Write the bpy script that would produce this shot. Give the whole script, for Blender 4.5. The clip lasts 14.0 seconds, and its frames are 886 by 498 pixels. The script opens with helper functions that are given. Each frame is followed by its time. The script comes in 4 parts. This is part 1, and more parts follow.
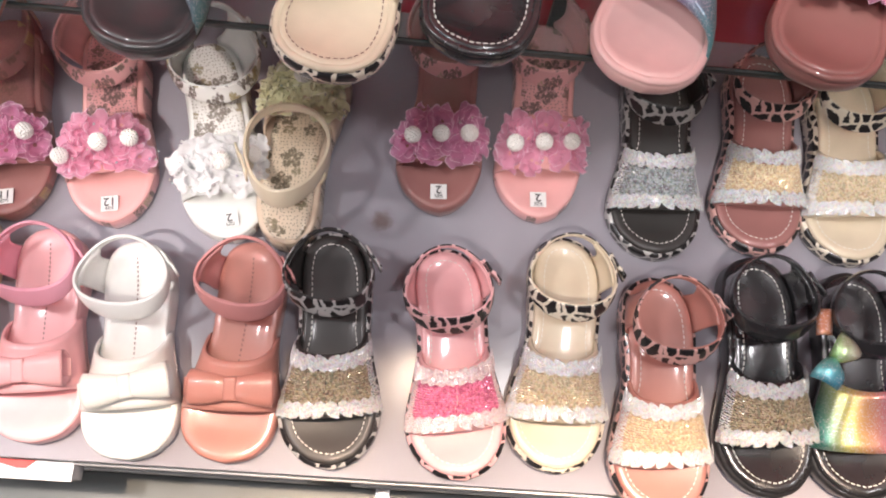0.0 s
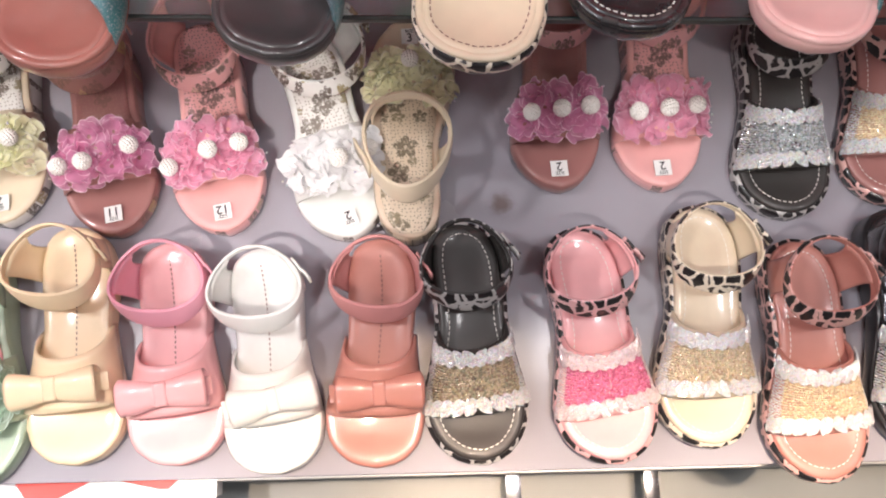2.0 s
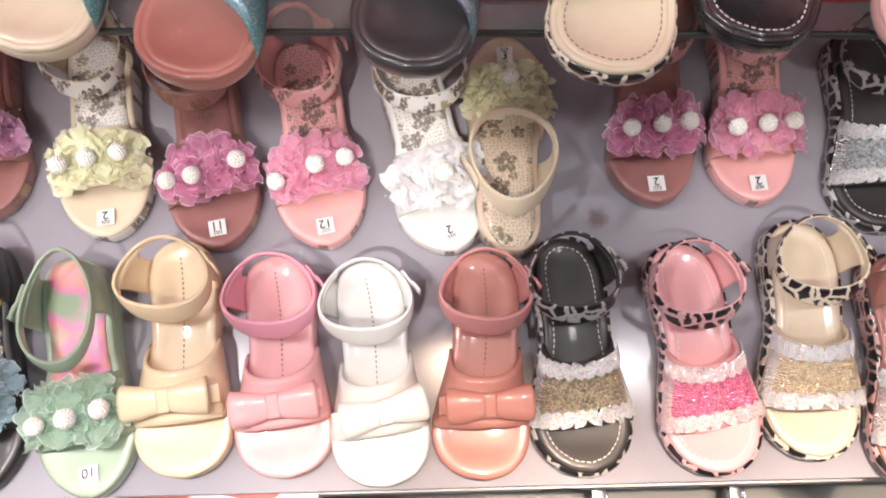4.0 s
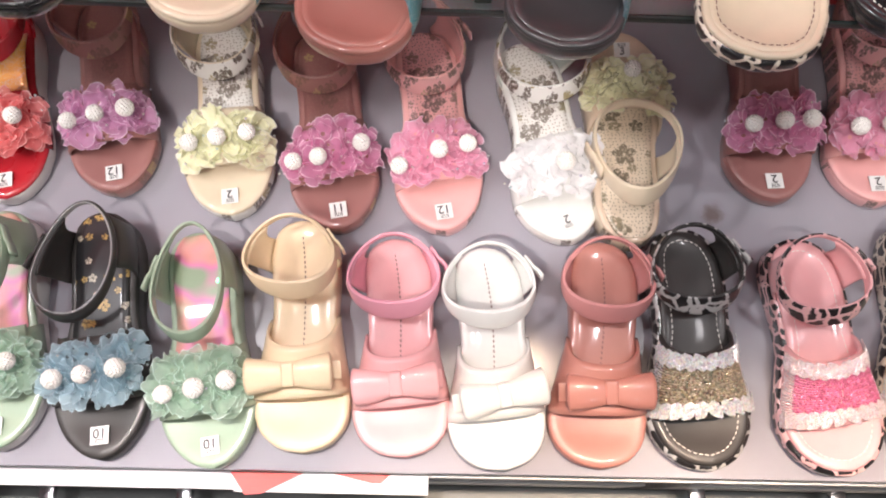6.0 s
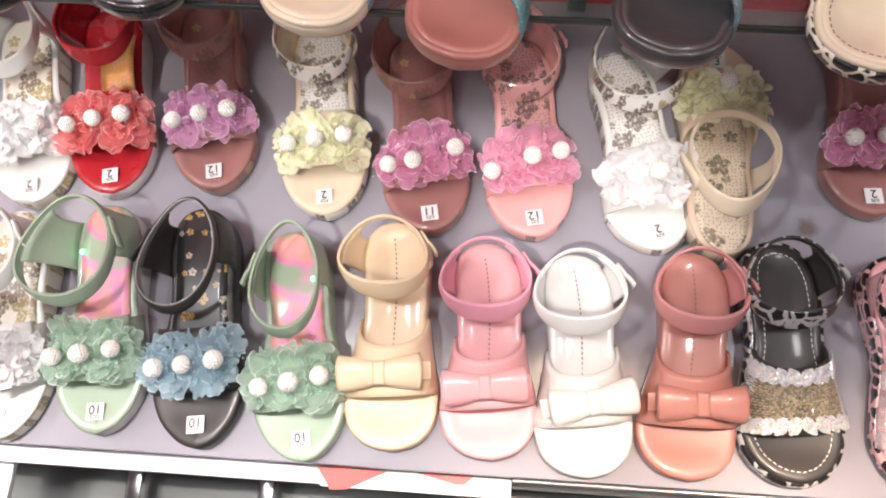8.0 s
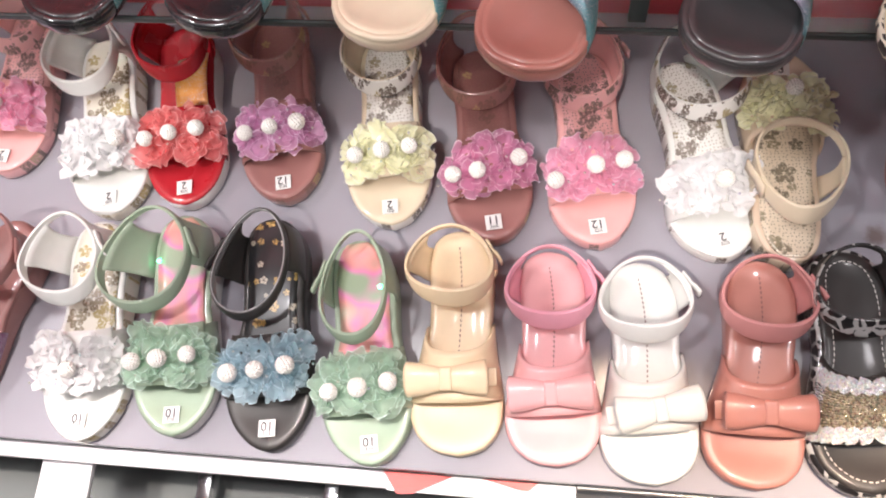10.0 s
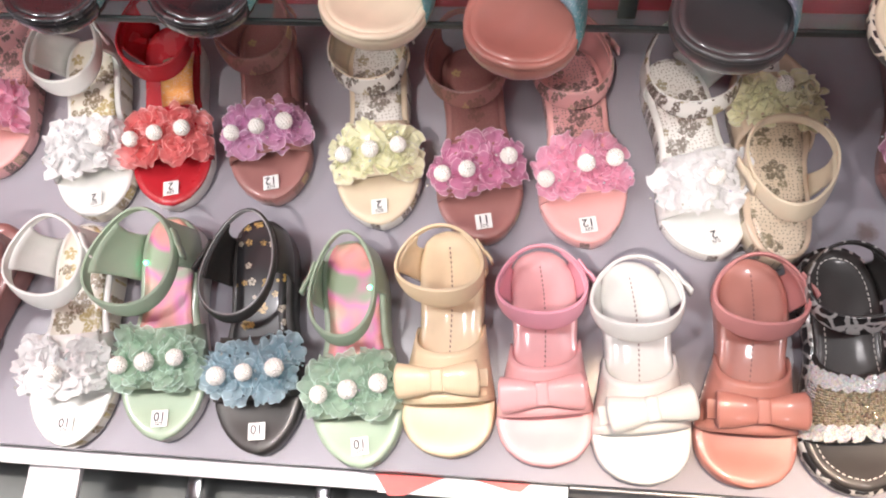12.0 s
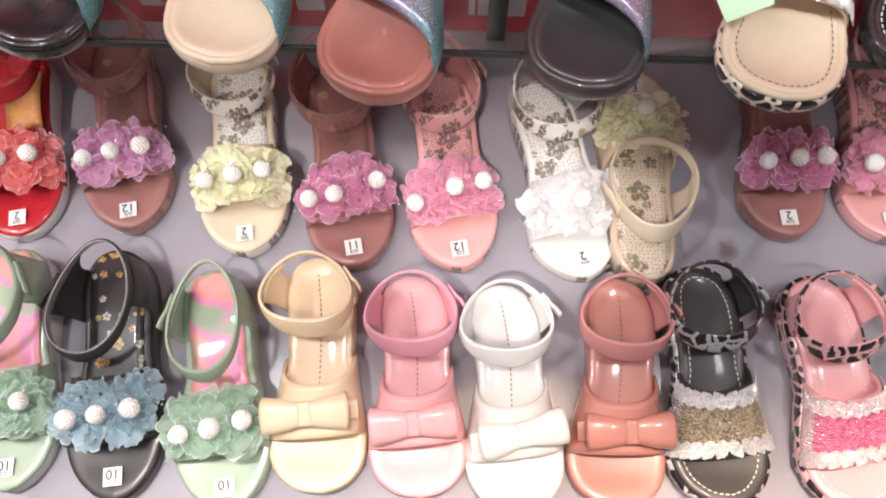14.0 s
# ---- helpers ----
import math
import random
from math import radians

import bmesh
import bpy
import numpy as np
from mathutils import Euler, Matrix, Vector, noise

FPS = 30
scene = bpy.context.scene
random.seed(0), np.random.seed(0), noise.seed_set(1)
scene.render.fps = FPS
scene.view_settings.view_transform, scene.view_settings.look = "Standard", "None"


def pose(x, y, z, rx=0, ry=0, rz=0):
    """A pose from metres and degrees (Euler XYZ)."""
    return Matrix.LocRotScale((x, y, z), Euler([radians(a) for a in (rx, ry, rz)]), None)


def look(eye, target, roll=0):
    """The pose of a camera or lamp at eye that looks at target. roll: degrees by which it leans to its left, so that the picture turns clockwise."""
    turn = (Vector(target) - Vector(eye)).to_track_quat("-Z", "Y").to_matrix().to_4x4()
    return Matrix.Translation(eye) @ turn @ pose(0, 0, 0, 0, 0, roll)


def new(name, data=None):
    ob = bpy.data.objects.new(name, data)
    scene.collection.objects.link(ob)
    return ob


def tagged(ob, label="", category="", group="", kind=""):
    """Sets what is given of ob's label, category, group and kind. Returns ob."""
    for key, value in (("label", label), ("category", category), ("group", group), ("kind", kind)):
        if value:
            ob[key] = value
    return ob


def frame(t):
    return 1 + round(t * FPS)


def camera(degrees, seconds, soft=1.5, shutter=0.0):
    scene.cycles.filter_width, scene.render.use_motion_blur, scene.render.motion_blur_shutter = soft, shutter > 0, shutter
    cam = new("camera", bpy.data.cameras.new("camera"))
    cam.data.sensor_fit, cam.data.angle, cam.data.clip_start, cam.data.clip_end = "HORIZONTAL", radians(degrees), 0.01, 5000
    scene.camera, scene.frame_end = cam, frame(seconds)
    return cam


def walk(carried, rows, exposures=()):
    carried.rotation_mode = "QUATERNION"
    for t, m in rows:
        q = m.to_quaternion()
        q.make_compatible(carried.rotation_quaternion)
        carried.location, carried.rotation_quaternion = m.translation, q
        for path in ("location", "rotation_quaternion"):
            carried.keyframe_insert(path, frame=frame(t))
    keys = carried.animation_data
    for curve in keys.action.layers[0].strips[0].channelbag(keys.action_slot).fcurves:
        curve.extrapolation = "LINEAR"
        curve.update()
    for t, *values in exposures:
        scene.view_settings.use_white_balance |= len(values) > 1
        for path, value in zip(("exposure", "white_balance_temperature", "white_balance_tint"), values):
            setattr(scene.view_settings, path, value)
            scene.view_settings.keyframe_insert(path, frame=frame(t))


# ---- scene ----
cam = camera(57.0, 14.0, soft=2.0)
METRES, EYE, TILT, LEAN, TURN = 0.45, 1.42, -73.3, -2.03, 4.76
ROWS = [
    (0.0, 0.0, 0.0, 0.0, -0.0, 0.0, 0.0),
    (0.5, 0.0286, 0.0204, 0.0095, 1.35, -2.04, -0.88),
    (1.0, -0.0429, 0.035, 0.0212, 1.13, -3.24, 0.74),
    (1.5, -0.1635, 0.0461, 0.0487, 0.3, -3.7, 3.47),
    (2.0, -0.2506, 0.0577, 0.0763, -0.28, -3.45, 5.07),
    (4.5, -0.4907, 0.0378, 0.0571, -0.21, -1.28, 5.01),
    (5.0, -0.5366, 0.0353, 0.043, 0.56, -1.05, 4.29),
    (5.5, -0.5716, 0.0328, 0.0302, 1.43, -0.59, 3.42),
    (6.0, -0.6237, 0.0253, 0.0138, 1.81, 0.11, 3.04),
    (6.5, -0.6739, 0.0203, 0.0042, 2.52, 0.51, 2.6),
    (7.0, -0.7038, 0.016, 0.014, 3.06, 1.01, 1.8),
    (7.5, -0.696, 0.0126, 0.0169, 4.21, 0.92, 1.43),
    (8.0, -0.6957, 0.0051, 0.01, 5.5, 0.78, 1.22),
    (8.5, -0.7024, -0.0048, 0.0065, 6.74, 1.06, 1.18),
    (9.0, -0.7105, -0.0192, -0.002, 7.46, 1.64, 1.12),
    (11.5, -0.7436, -0.0266, 0.0123, 9.95, 1.6, 1.41),
    (12.0, -0.7287, -0.014, 0.0113, 8.11, 1.4, 1.7),
    (12.5, -0.72, -0.0064, 0.011, 6.71, 1.36, 2.0),
    (13.0, -0.6985, 0.0067, 0.0167, 4.43, 1.74, 2.46),
    (13.5, -0.6778, 0.0196, 0.0261, 2.65, 1.99, 2.86),
    (14.0, -0.6632, 0.0278, 0.0356, 1.46, 1.99, 3.14),
]
walk(cam, [(t, pose(0, 0, EYE, TILT, LEAN, TURN) @ pose(METRES * x, METRES * y, METRES * z, 90 + pitch, roll, yaw)) for t, x, y, z, yaw, pitch, roll in ROWS])

# ---- world and large lights ----
SHELF_Z = 0.695
GLASS_Z = 0.910
world = bpy.data.worlds.new("shop_air")
world.use_nodes = True
world.node_tree.nodes["Background"].inputs[0].default_value = (0.9, 0.92, 1.0, 1)
world.node_tree.nodes["Background"].inputs[1].default_value = 0.25
scene.world = world
scene.view_settings.exposure = 0.0
WARM, NEUTRAL, PANEL = (1.0, 0.75, 0.56), (1.0, 0.89, 0.84), (1.0, 0.96, 0.98)
# unseen ceiling panels added as fill light: x, y, length, width, watts
AMBIENT = [(-0.95, 0.04, 0.14, 0.14, 11.0), (0.35, 0.04, 0.14, 0.14, 7.5), (-2.0, 0.22, 0.20, 0.20, 23.0), (1.5, 0.22, 0.20, 0.20, 7.5), (-1.0, -1.2, 0.22, 0.22, 4.5), (0.4, -1.2, 0.22, 0.22, 4.0)]
# downlights along the display: x, watts, colour; each is aimed at the front edge below it
SPOTS = [(-1.30, 140, NEUTRAL), (-1.08, 135, NEUTRAL), (-0.86, 118, NEUTRAL), (-0.64, 115, NEUTRAL), (-0.42, 140, NEUTRAL), (-0.20, 180, WARM), (0.02, 200, WARM), (0.24, 215, WARM), (0.46, 220, WARM), (0.68, 220, WARM), (0.90, 220, WARM)]
# unseen spots added to light the red panel for red bounce: x, watts
BOUNCE_WASH = [(-0.75, 70), (-0.40, 70), (-0.05, 75), (0.30, 80)]
# unseen spots added over the aisle to brighten the back row: x, watts
BACK_FILL = [(-0.98, 90), (-0.76, 95), (-0.50, 90), (-0.25, 115), (0.12, 58), (0.36, 70)]


# ---- materials ----
def node_mat(name):
    m = bpy.data.materials.new(name)
    m.use_nodes = True
    nt = m.node_tree
    return m, nt, nt.nodes["Principled BSDF"]


def add(nt, kind, **inputs):
    n = nt.nodes.new(kind)
    for k, v in inputs.items():
        n.inputs[k.replace("_", " ")].default_value = v
    return n


def coords(nt, which="Object"):
    return nt.nodes.new("ShaderNodeTexCoord").outputs[which]


def ramp(nt, fac, stops, constant=False):
    r = nt.nodes.new("ShaderNodeValToRGB")
    r.color_ramp.interpolation = "CONSTANT" if constant else "LINEAR"
    while len(r.color_ramp.elements) < len(stops):
        r.color_ramp.elements.new(0.5)
    for e, (p, c) in zip(r.color_ramp.elements, stops):
        e.position, e.color = p, (c if len(c) == 4 else (*c, 1))
    nt.links.new(fac, r.inputs[0])
    return r.outputs[0]


def mixc(nt, fac, a, b, mode="MIX"):
    n = nt.nodes.new("ShaderNodeMix")
    n.data_type, n.blend_type = "RGBA", mode
    for sock, v in ((n.inputs[0], fac), (n.inputs[6], a), (n.inputs[7], b)):
        if isinstance(v, (int, float)):
            sock.default_value = v
        elif isinstance(v, tuple):
            sock.default_value = (*v[:3], 1)
        else:
            nt.links.new(v, sock)
    return n.outputs[2]


def noise_tex(nt, scale, detail=3.0, rough=0.5, vec=None):
    n = add(nt, "ShaderNodeTexNoise", Scale=scale, Detail=detail, Roughness=rough)
    nt.links.new(vec or coords(nt), n.inputs["Vector"])
    return n


def bump(nt, bsdf, height, strength, dist=0.001):
    b = add(nt, "ShaderNodeBump", Strength=strength, Distance=dist)
    nt.links.new(height, b.inputs["Height"])
    nt.links.new(b.outputs[0], bsdf.inputs["Normal"])


def shade(c, k):
    return tuple(min(1.0, v * k) for v in c)


def leather(name, color, rough=0.36, coat=0.50, wear=0.10):
    """Synthetic leather: slightly uneven colour, fine grain, a clear top coat."""
    m, nt, b = node_mat(name)
    big, fine = noise_tex(nt, 45, 3), noise_tex(nt, 900, 2)
    col = mixc(nt, big.outputs[0], shade(color, 1 - wear), shade(color, 1 + wear))
    nt.links.new(col, b.inputs["Base Color"])
    r = nt.nodes.new("ShaderNodeMapRange")
    r.inputs[3].default_value, r.inputs[4].default_value = rough - 0.08, rough + 0.1
    nt.links.new(big.outputs[0], r.inputs[0])
    nt.links.new(r.outputs[0], b.inputs["Roughness"])
    b.inputs["Coat Weight"].default_value, b.inputs["Coat Roughness"].default_value = coat, 0.085
    bump(nt, b, fine.outputs[0], 0.18, 0.0006)
    return m


def animal_print(name, light, dark=(0.014, 0.013, 0.014), scale=74.0, edge=0.085):
    """Glossy print of dark blotches parted by light lines."""
    m, nt, b = node_mat(name)
    v = add(nt, "ShaderNodeTexVoronoi", Scale=scale, Randomness=0.85)
    v.feature = "DISTANCE_TO_EDGE"
    wob = noise_tex(nt, 120, 2)
    mapped = nt.nodes.new("ShaderNodeVectorMath")
    mapped.operation = "MULTIPLY_ADD"
    nt.links.new(wob.outputs[1], mapped.inputs[0])
    mapped.inputs[1].default_value = (0.006,) * 3
    nt.links.new(coords(nt), mapped.inputs[2])
    nt.links.new(mapped.outputs[0], v.inputs["Vector"])
    nt.links.new(ramp(nt, v.outputs["Distance"], [(0, light), (edge, light), (edge + 0.02, dark)]), b.inputs["Base Color"])
    b.inputs["Roughness"].default_value = 0.3
    b.inputs["Coat Weight"].default_value = 0.4
    return m


def calc(nt, op, a, b=0.0):
    n = nt.nodes.new("ShaderNodeMath")
    n.operation = op
    for sock, v in ((n.inputs[0], a), (n.inputs[1], b)):
        if isinstance(v, (int, float)):
            sock.default_value = v
        else:
            nt.links.new(v, sock)
    return n.outputs[0]


def blossoms(nt, scale, share, size, shift):
    """Mask of scattered five-petalled flowers, and a random value for each flower."""
    mv = nt.nodes.new("ShaderNodeVectorMath")
    mv.operation = "ADD"
    nt.links.new(coords(nt), mv.inputs[0])
    mv.inputs[1].default_value = (shift, shift * 1.7, 0)
    v = add(nt, "ShaderNodeTexVoronoi", Scale=scale, Randomness=0.75)
    v.voronoi_dimensions = "2D"
    nt.links.new(mv.outputs[0], v.inputs["Vector"])
    d = nt.nodes.new("ShaderNodeVectorMath")
    d.operation = "SUBTRACT"
    nt.links.new(mv.outputs[0], d.inputs[0]), nt.links.new(v.outputs["Position"], d.inputs[1])
    xyz, rnd = nt.nodes.new("ShaderNodeSeparateXYZ"), nt.nodes.new("ShaderNodeSeparateColor")
    nt.links.new(d.outputs[0], xyz.inputs[0]), nt.links.new(v.outputs["Color"], rnd.inputs[0])
    ang = calc(nt, "ADD", calc(nt, "ARCTAN2", xyz.outputs[1], xyz.outputs[0]), calc(nt, "MULTIPLY", rnd.outputs[0], 6.0))
    lobe = calc(nt, "ABSOLUTE", calc(nt, "SINE", calc(nt, "MULTIPLY", ang, 2.5)))
    reach = calc(nt, "MULTIPLY", calc(nt, "ADD", calc(nt, "MULTIPLY", calc(nt, "POWER", lobe, 0.6), 0.55), 0.45), calc(nt, "MULTIPLY", calc(nt, "ADD", rnd.outputs[2], 0.9), size / scale))
    r = calc(nt, "POWER", calc(nt, "ADD", calc(nt, "MULTIPLY", xyz.outputs[0], xyz.outputs[0]), calc(nt, "MULTIPLY", xyz.outputs[1], xyz.outputs[1])), 0.5)
    inside = calc(nt, "MULTIPLY", calc(nt, "LESS_THAN", r, reach), calc(nt, "GREATER_THAN", r, calc(nt, "MULTIPLY", reach, 0.17)))
    return calc(nt, "MULTIPLY", inside, calc(nt, "LESS_THAN", rnd.outputs[1], share)), rnd.outputs[0]


def flower_print(name, base, ink, ink2, dots=True, scale=46.0, rough=0.32, share=0.75, size=0.30):
    """Floral foil print: five-petalled flowers of two sizes in two inks with fine dots between."""
    m, nt, b = node_mat(name)
    col = base
    if dots:
        d = add(nt, "ShaderNodeTexVoronoi", Scale=300.0, Randomness=0.6)
        d.voronoi_dimensions = "2D"
        nt.links.new(coords(nt), d.inputs["Vector"])
        col = mixc(nt, ramp(nt, d.outputs["Distance"], [(0, (1, 1, 1)), (0.15, (1, 1, 1)), (0.22, (0, 0, 0))]), col, shade(ink, 1.5))
    for k, (sc, sh, sz) in enumerate(((scale, share, size), (scale * 1.5, share * 0.6, size * 0.9))):
        mask, rnd = blossoms(nt, sc, sh, sz, 0.013 * k)
        worn = ramp(nt, noise_tex(nt, 420, 2).outputs[0], [(0.36, (0.25,) * 3), (0.5, (1, 1, 1))])
        col = mixc(nt, calc(nt, "MULTIPLY", mask, worn), col, ramp(nt, rnd, [(0, ink), (0.6, ink2)], True))
    nt.links.new(col, b.inputs["Base Color"])
    b.inputs["Roughness"].default_value, b.inputs["Coat Weight"].default_value = rough, 0.5
    b.inputs["Coat Roughness"].default_value = 0.1
    return m


def organza(name, color, see=0.32, through_light=0.5):
    """Sheer stiff ribbon: partly see-through, lit from behind, with a glossy weave."""
    m, nt, b = node_mat(name)
    n = noise_tex(nt, 160, 3)
    nt.links.new(mixc(nt, n.outputs[0], shade(color, 0.8), shade(color, 1.2)), b.inputs["Base Color"])
    b.inputs["Roughness"].default_value, b.inputs["Sheen Weight"].default_value = 0.16, 0.2
    tl, tr = add(nt, "ShaderNodeBsdfTranslucent", Color=(*color, 1)), nt.nodes.new("ShaderNodeBsdfTransparent")
    m1, m2 = nt.nodes.new("ShaderNodeMixShader"), nt.nodes.new("ShaderNodeMixShader")
    m1.inputs[0].default_value, m2.inputs[0].default_value = through_light, see
    nt.links.new(b.outputs[0], m1.inputs[1]), nt.links.new(tl.outputs[0], m1.inputs[2])
    nt.links.new(m1.outputs[0], m2.inputs[1]), nt.links.new(tr.outputs[0], m2.inputs[2])
    nt.links.new(m2.outputs[0], nt.nodes["Material Output"].inputs[0])
    bump(nt, b, noise_tex(nt, 700, 2).outputs[0], 0.3)
    return m


def stones(name, color, spread=0.35, iridescent=0.5):
    """Cut glass stones: each one takes a slightly different colour."""
    m, nt, b = node_mat(name)
    rnd = nt.nodes.new("ShaderNodeNewGeometry").outputs["Random Per Island"]
    lo, hi = shade(color, 1 - spread), shade(color, 1 + spread)
    col = ramp(nt, rnd, [(0, lo), (0.5, color), (0.8, hi)])
    rainbow = ramp(nt, rnd, [(0.0, (1, 0.55, 0.7)), (0.25, (0.5, 0.9, 1)), (0.5, (1, 0.95, 0.6)), (0.75, (0.7, 0.6, 1)), (1.0, (0.6, 1, 0.8))])
    nt.links.new(mixc(nt, iridescent, col, mixc(nt, 1.0, rainbow, hi, "MULTIPLY")), b.inputs["Base Color"])
    b.inputs["Metallic"].default_value, b.inputs["Roughness"].default_value = 0.3, 0.2
    return m


def glitter(name, stops, axis=0, lo=-0.04, hi=0.04):
    """Glitter cloth: tiny flakes at many angles; the colour changes across the shoe."""
    m, nt, b = node_mat(name)
    sep = nt.nodes.new("ShaderNodeSeparateXYZ")
    nt.links.new(coords(nt), sep.inputs[0])
    mr = nt.nodes.new("ShaderNodeMapRange")
    mr.inputs[1].default_value, mr.inputs[2].default_value = lo, hi
    nt.links.new(sep.outputs[axis], mr.inputs[0])
    col = ramp(nt, mr.outputs[0], stops)
    v = add(nt, "ShaderNodeTexVoronoi", Scale=1500.0)
    nt.links.new(coords(nt), v.inputs["Vector"])
    sp = nt.nodes.new("ShaderNodeSeparateColor")
    nt.links.new(v.outputs["Color"], sp.inputs[0])
    col = mixc(nt, ramp(nt, sp.outputs[0], [(0, (0, 0, 0)), (0.80, (0, 0, 0)), (1.0, (0.9,) * 3)]), col, (0.9, 0.9, 0.95))
    nt.links.new(col, b.inputs["Base Color"])
    b.inputs["Metallic"].default_value, b.inputs["Roughness"].default_value = 0.55, 0.3
    bump(nt, b, sp.outputs[1], 0.5, 0.0006)
    return m


def holographic(name):
    """Foil insole that turns from pink over salmon to olive green in broad soft patches."""
    m, nt, b = node_mat(name)
    n = noise_tex(nt, 26, 1)
    col = ramp(nt, n.outputs[0], [(0.30, (0.30, 0.42, 0.28)), (0.42, (0.62, 0.40, 0.30)), (0.50, (0.85, 0.38, 0.36)), (0.58, (0.80, 0.28, 0.52)), (0.68, (0.34, 0.44, 0.30))])
    nt.links.new(col, b.inputs["Base Color"])
    b.inputs["Metallic"].default_value, b.inputs["Roughness"].default_value = 0.05, 0.3
    b.inputs["Coat Weight"].default_value = 0.3
    bump(nt, b, noise_tex(nt, 900, 2).outputs[0], 0.2)
    return m


def plain(name, color, rough=0.5, metal=0.0, grain=0.06, scale=60, rel=0.1, coat=0.0):
    m, nt, b = node_mat(name)
    n = noise_tex(nt, scale, 4)
    nt.links.new(mixc(nt, n.outputs[0], shade(color, 1 - grain), shade(color, 1 + grain)), b.inputs["Base Color"])
    b.inputs["Roughness"].default_value, b.inputs["Metallic"].default_value = rough, metal
    b.inputs["Coat Weight"].default_value = coat
    bump(nt, b, noise_tex(nt, scale * 12, 3).outputs[0], rel, 0.0008)
    return m


def emitter(name, color, power):
    m, nt, b = node_mat(name)
    b.inputs["Emission Color"].default_value = (*color, 1)
    b.inputs["Emission Strength"].default_value = power
    return m


# centre of one small brown mark in the laminate colour
BROWN_MARK_X, BROWN_MARK_Y = -0.047, 0.233


def laminate(name):
    """Worn pale laminate with scuffs and dust."""
    m, nt, b = node_mat(name)
    big, small = noise_tex(nt, 7, 4), noise_tex(nt, 120, 5, 0.7)
    col = mixc(nt, big.outputs[0], (0.30, 0.29, 0.33), (0.38, 0.37, 0.41))
    spots = ramp(nt, small.outputs[0], [(0.66, (0, 0, 0)), (0.78, (0.5,) * 3)])
    dist = nt.nodes.new("ShaderNodeVectorMath")
    dist.operation = "DISTANCE"
    warp = nt.nodes.new("ShaderNodeVectorMath")
    warp.operation = "MULTIPLY_ADD"
    nt.links.new(small.outputs[1], warp.inputs[0])
    warp.inputs[1].default_value = (0.012,) * 3
    nt.links.new(coords(nt), warp.inputs[2])
    nt.links.new(warp.outputs[0], dist.inputs[0])
    dist.inputs[1].default_value = (BROWN_MARK_X + 0.006, BROWN_MARK_Y + 0.006, 0.701)
    mark = ramp(nt, dist.outputs["Value"], [(0.005, (0.7,) * 3), (0.013, (0, 0, 0))])
    dirty = mixc(nt, spots, col, (0.32, 0.29, 0.27))
    nt.links.new(mixc(nt, mark, dirty, (0.12, 0.07, 0.05)), b.inputs["Base Color"])
    nt.links.new(ramp(nt, big.outputs[0], [(0.3, (0.16,) * 3), (0.7, (0.28,) * 3)]), b.inputs["Roughness"])
    bump(nt, b, small.outputs[0], 0.05)
    return m


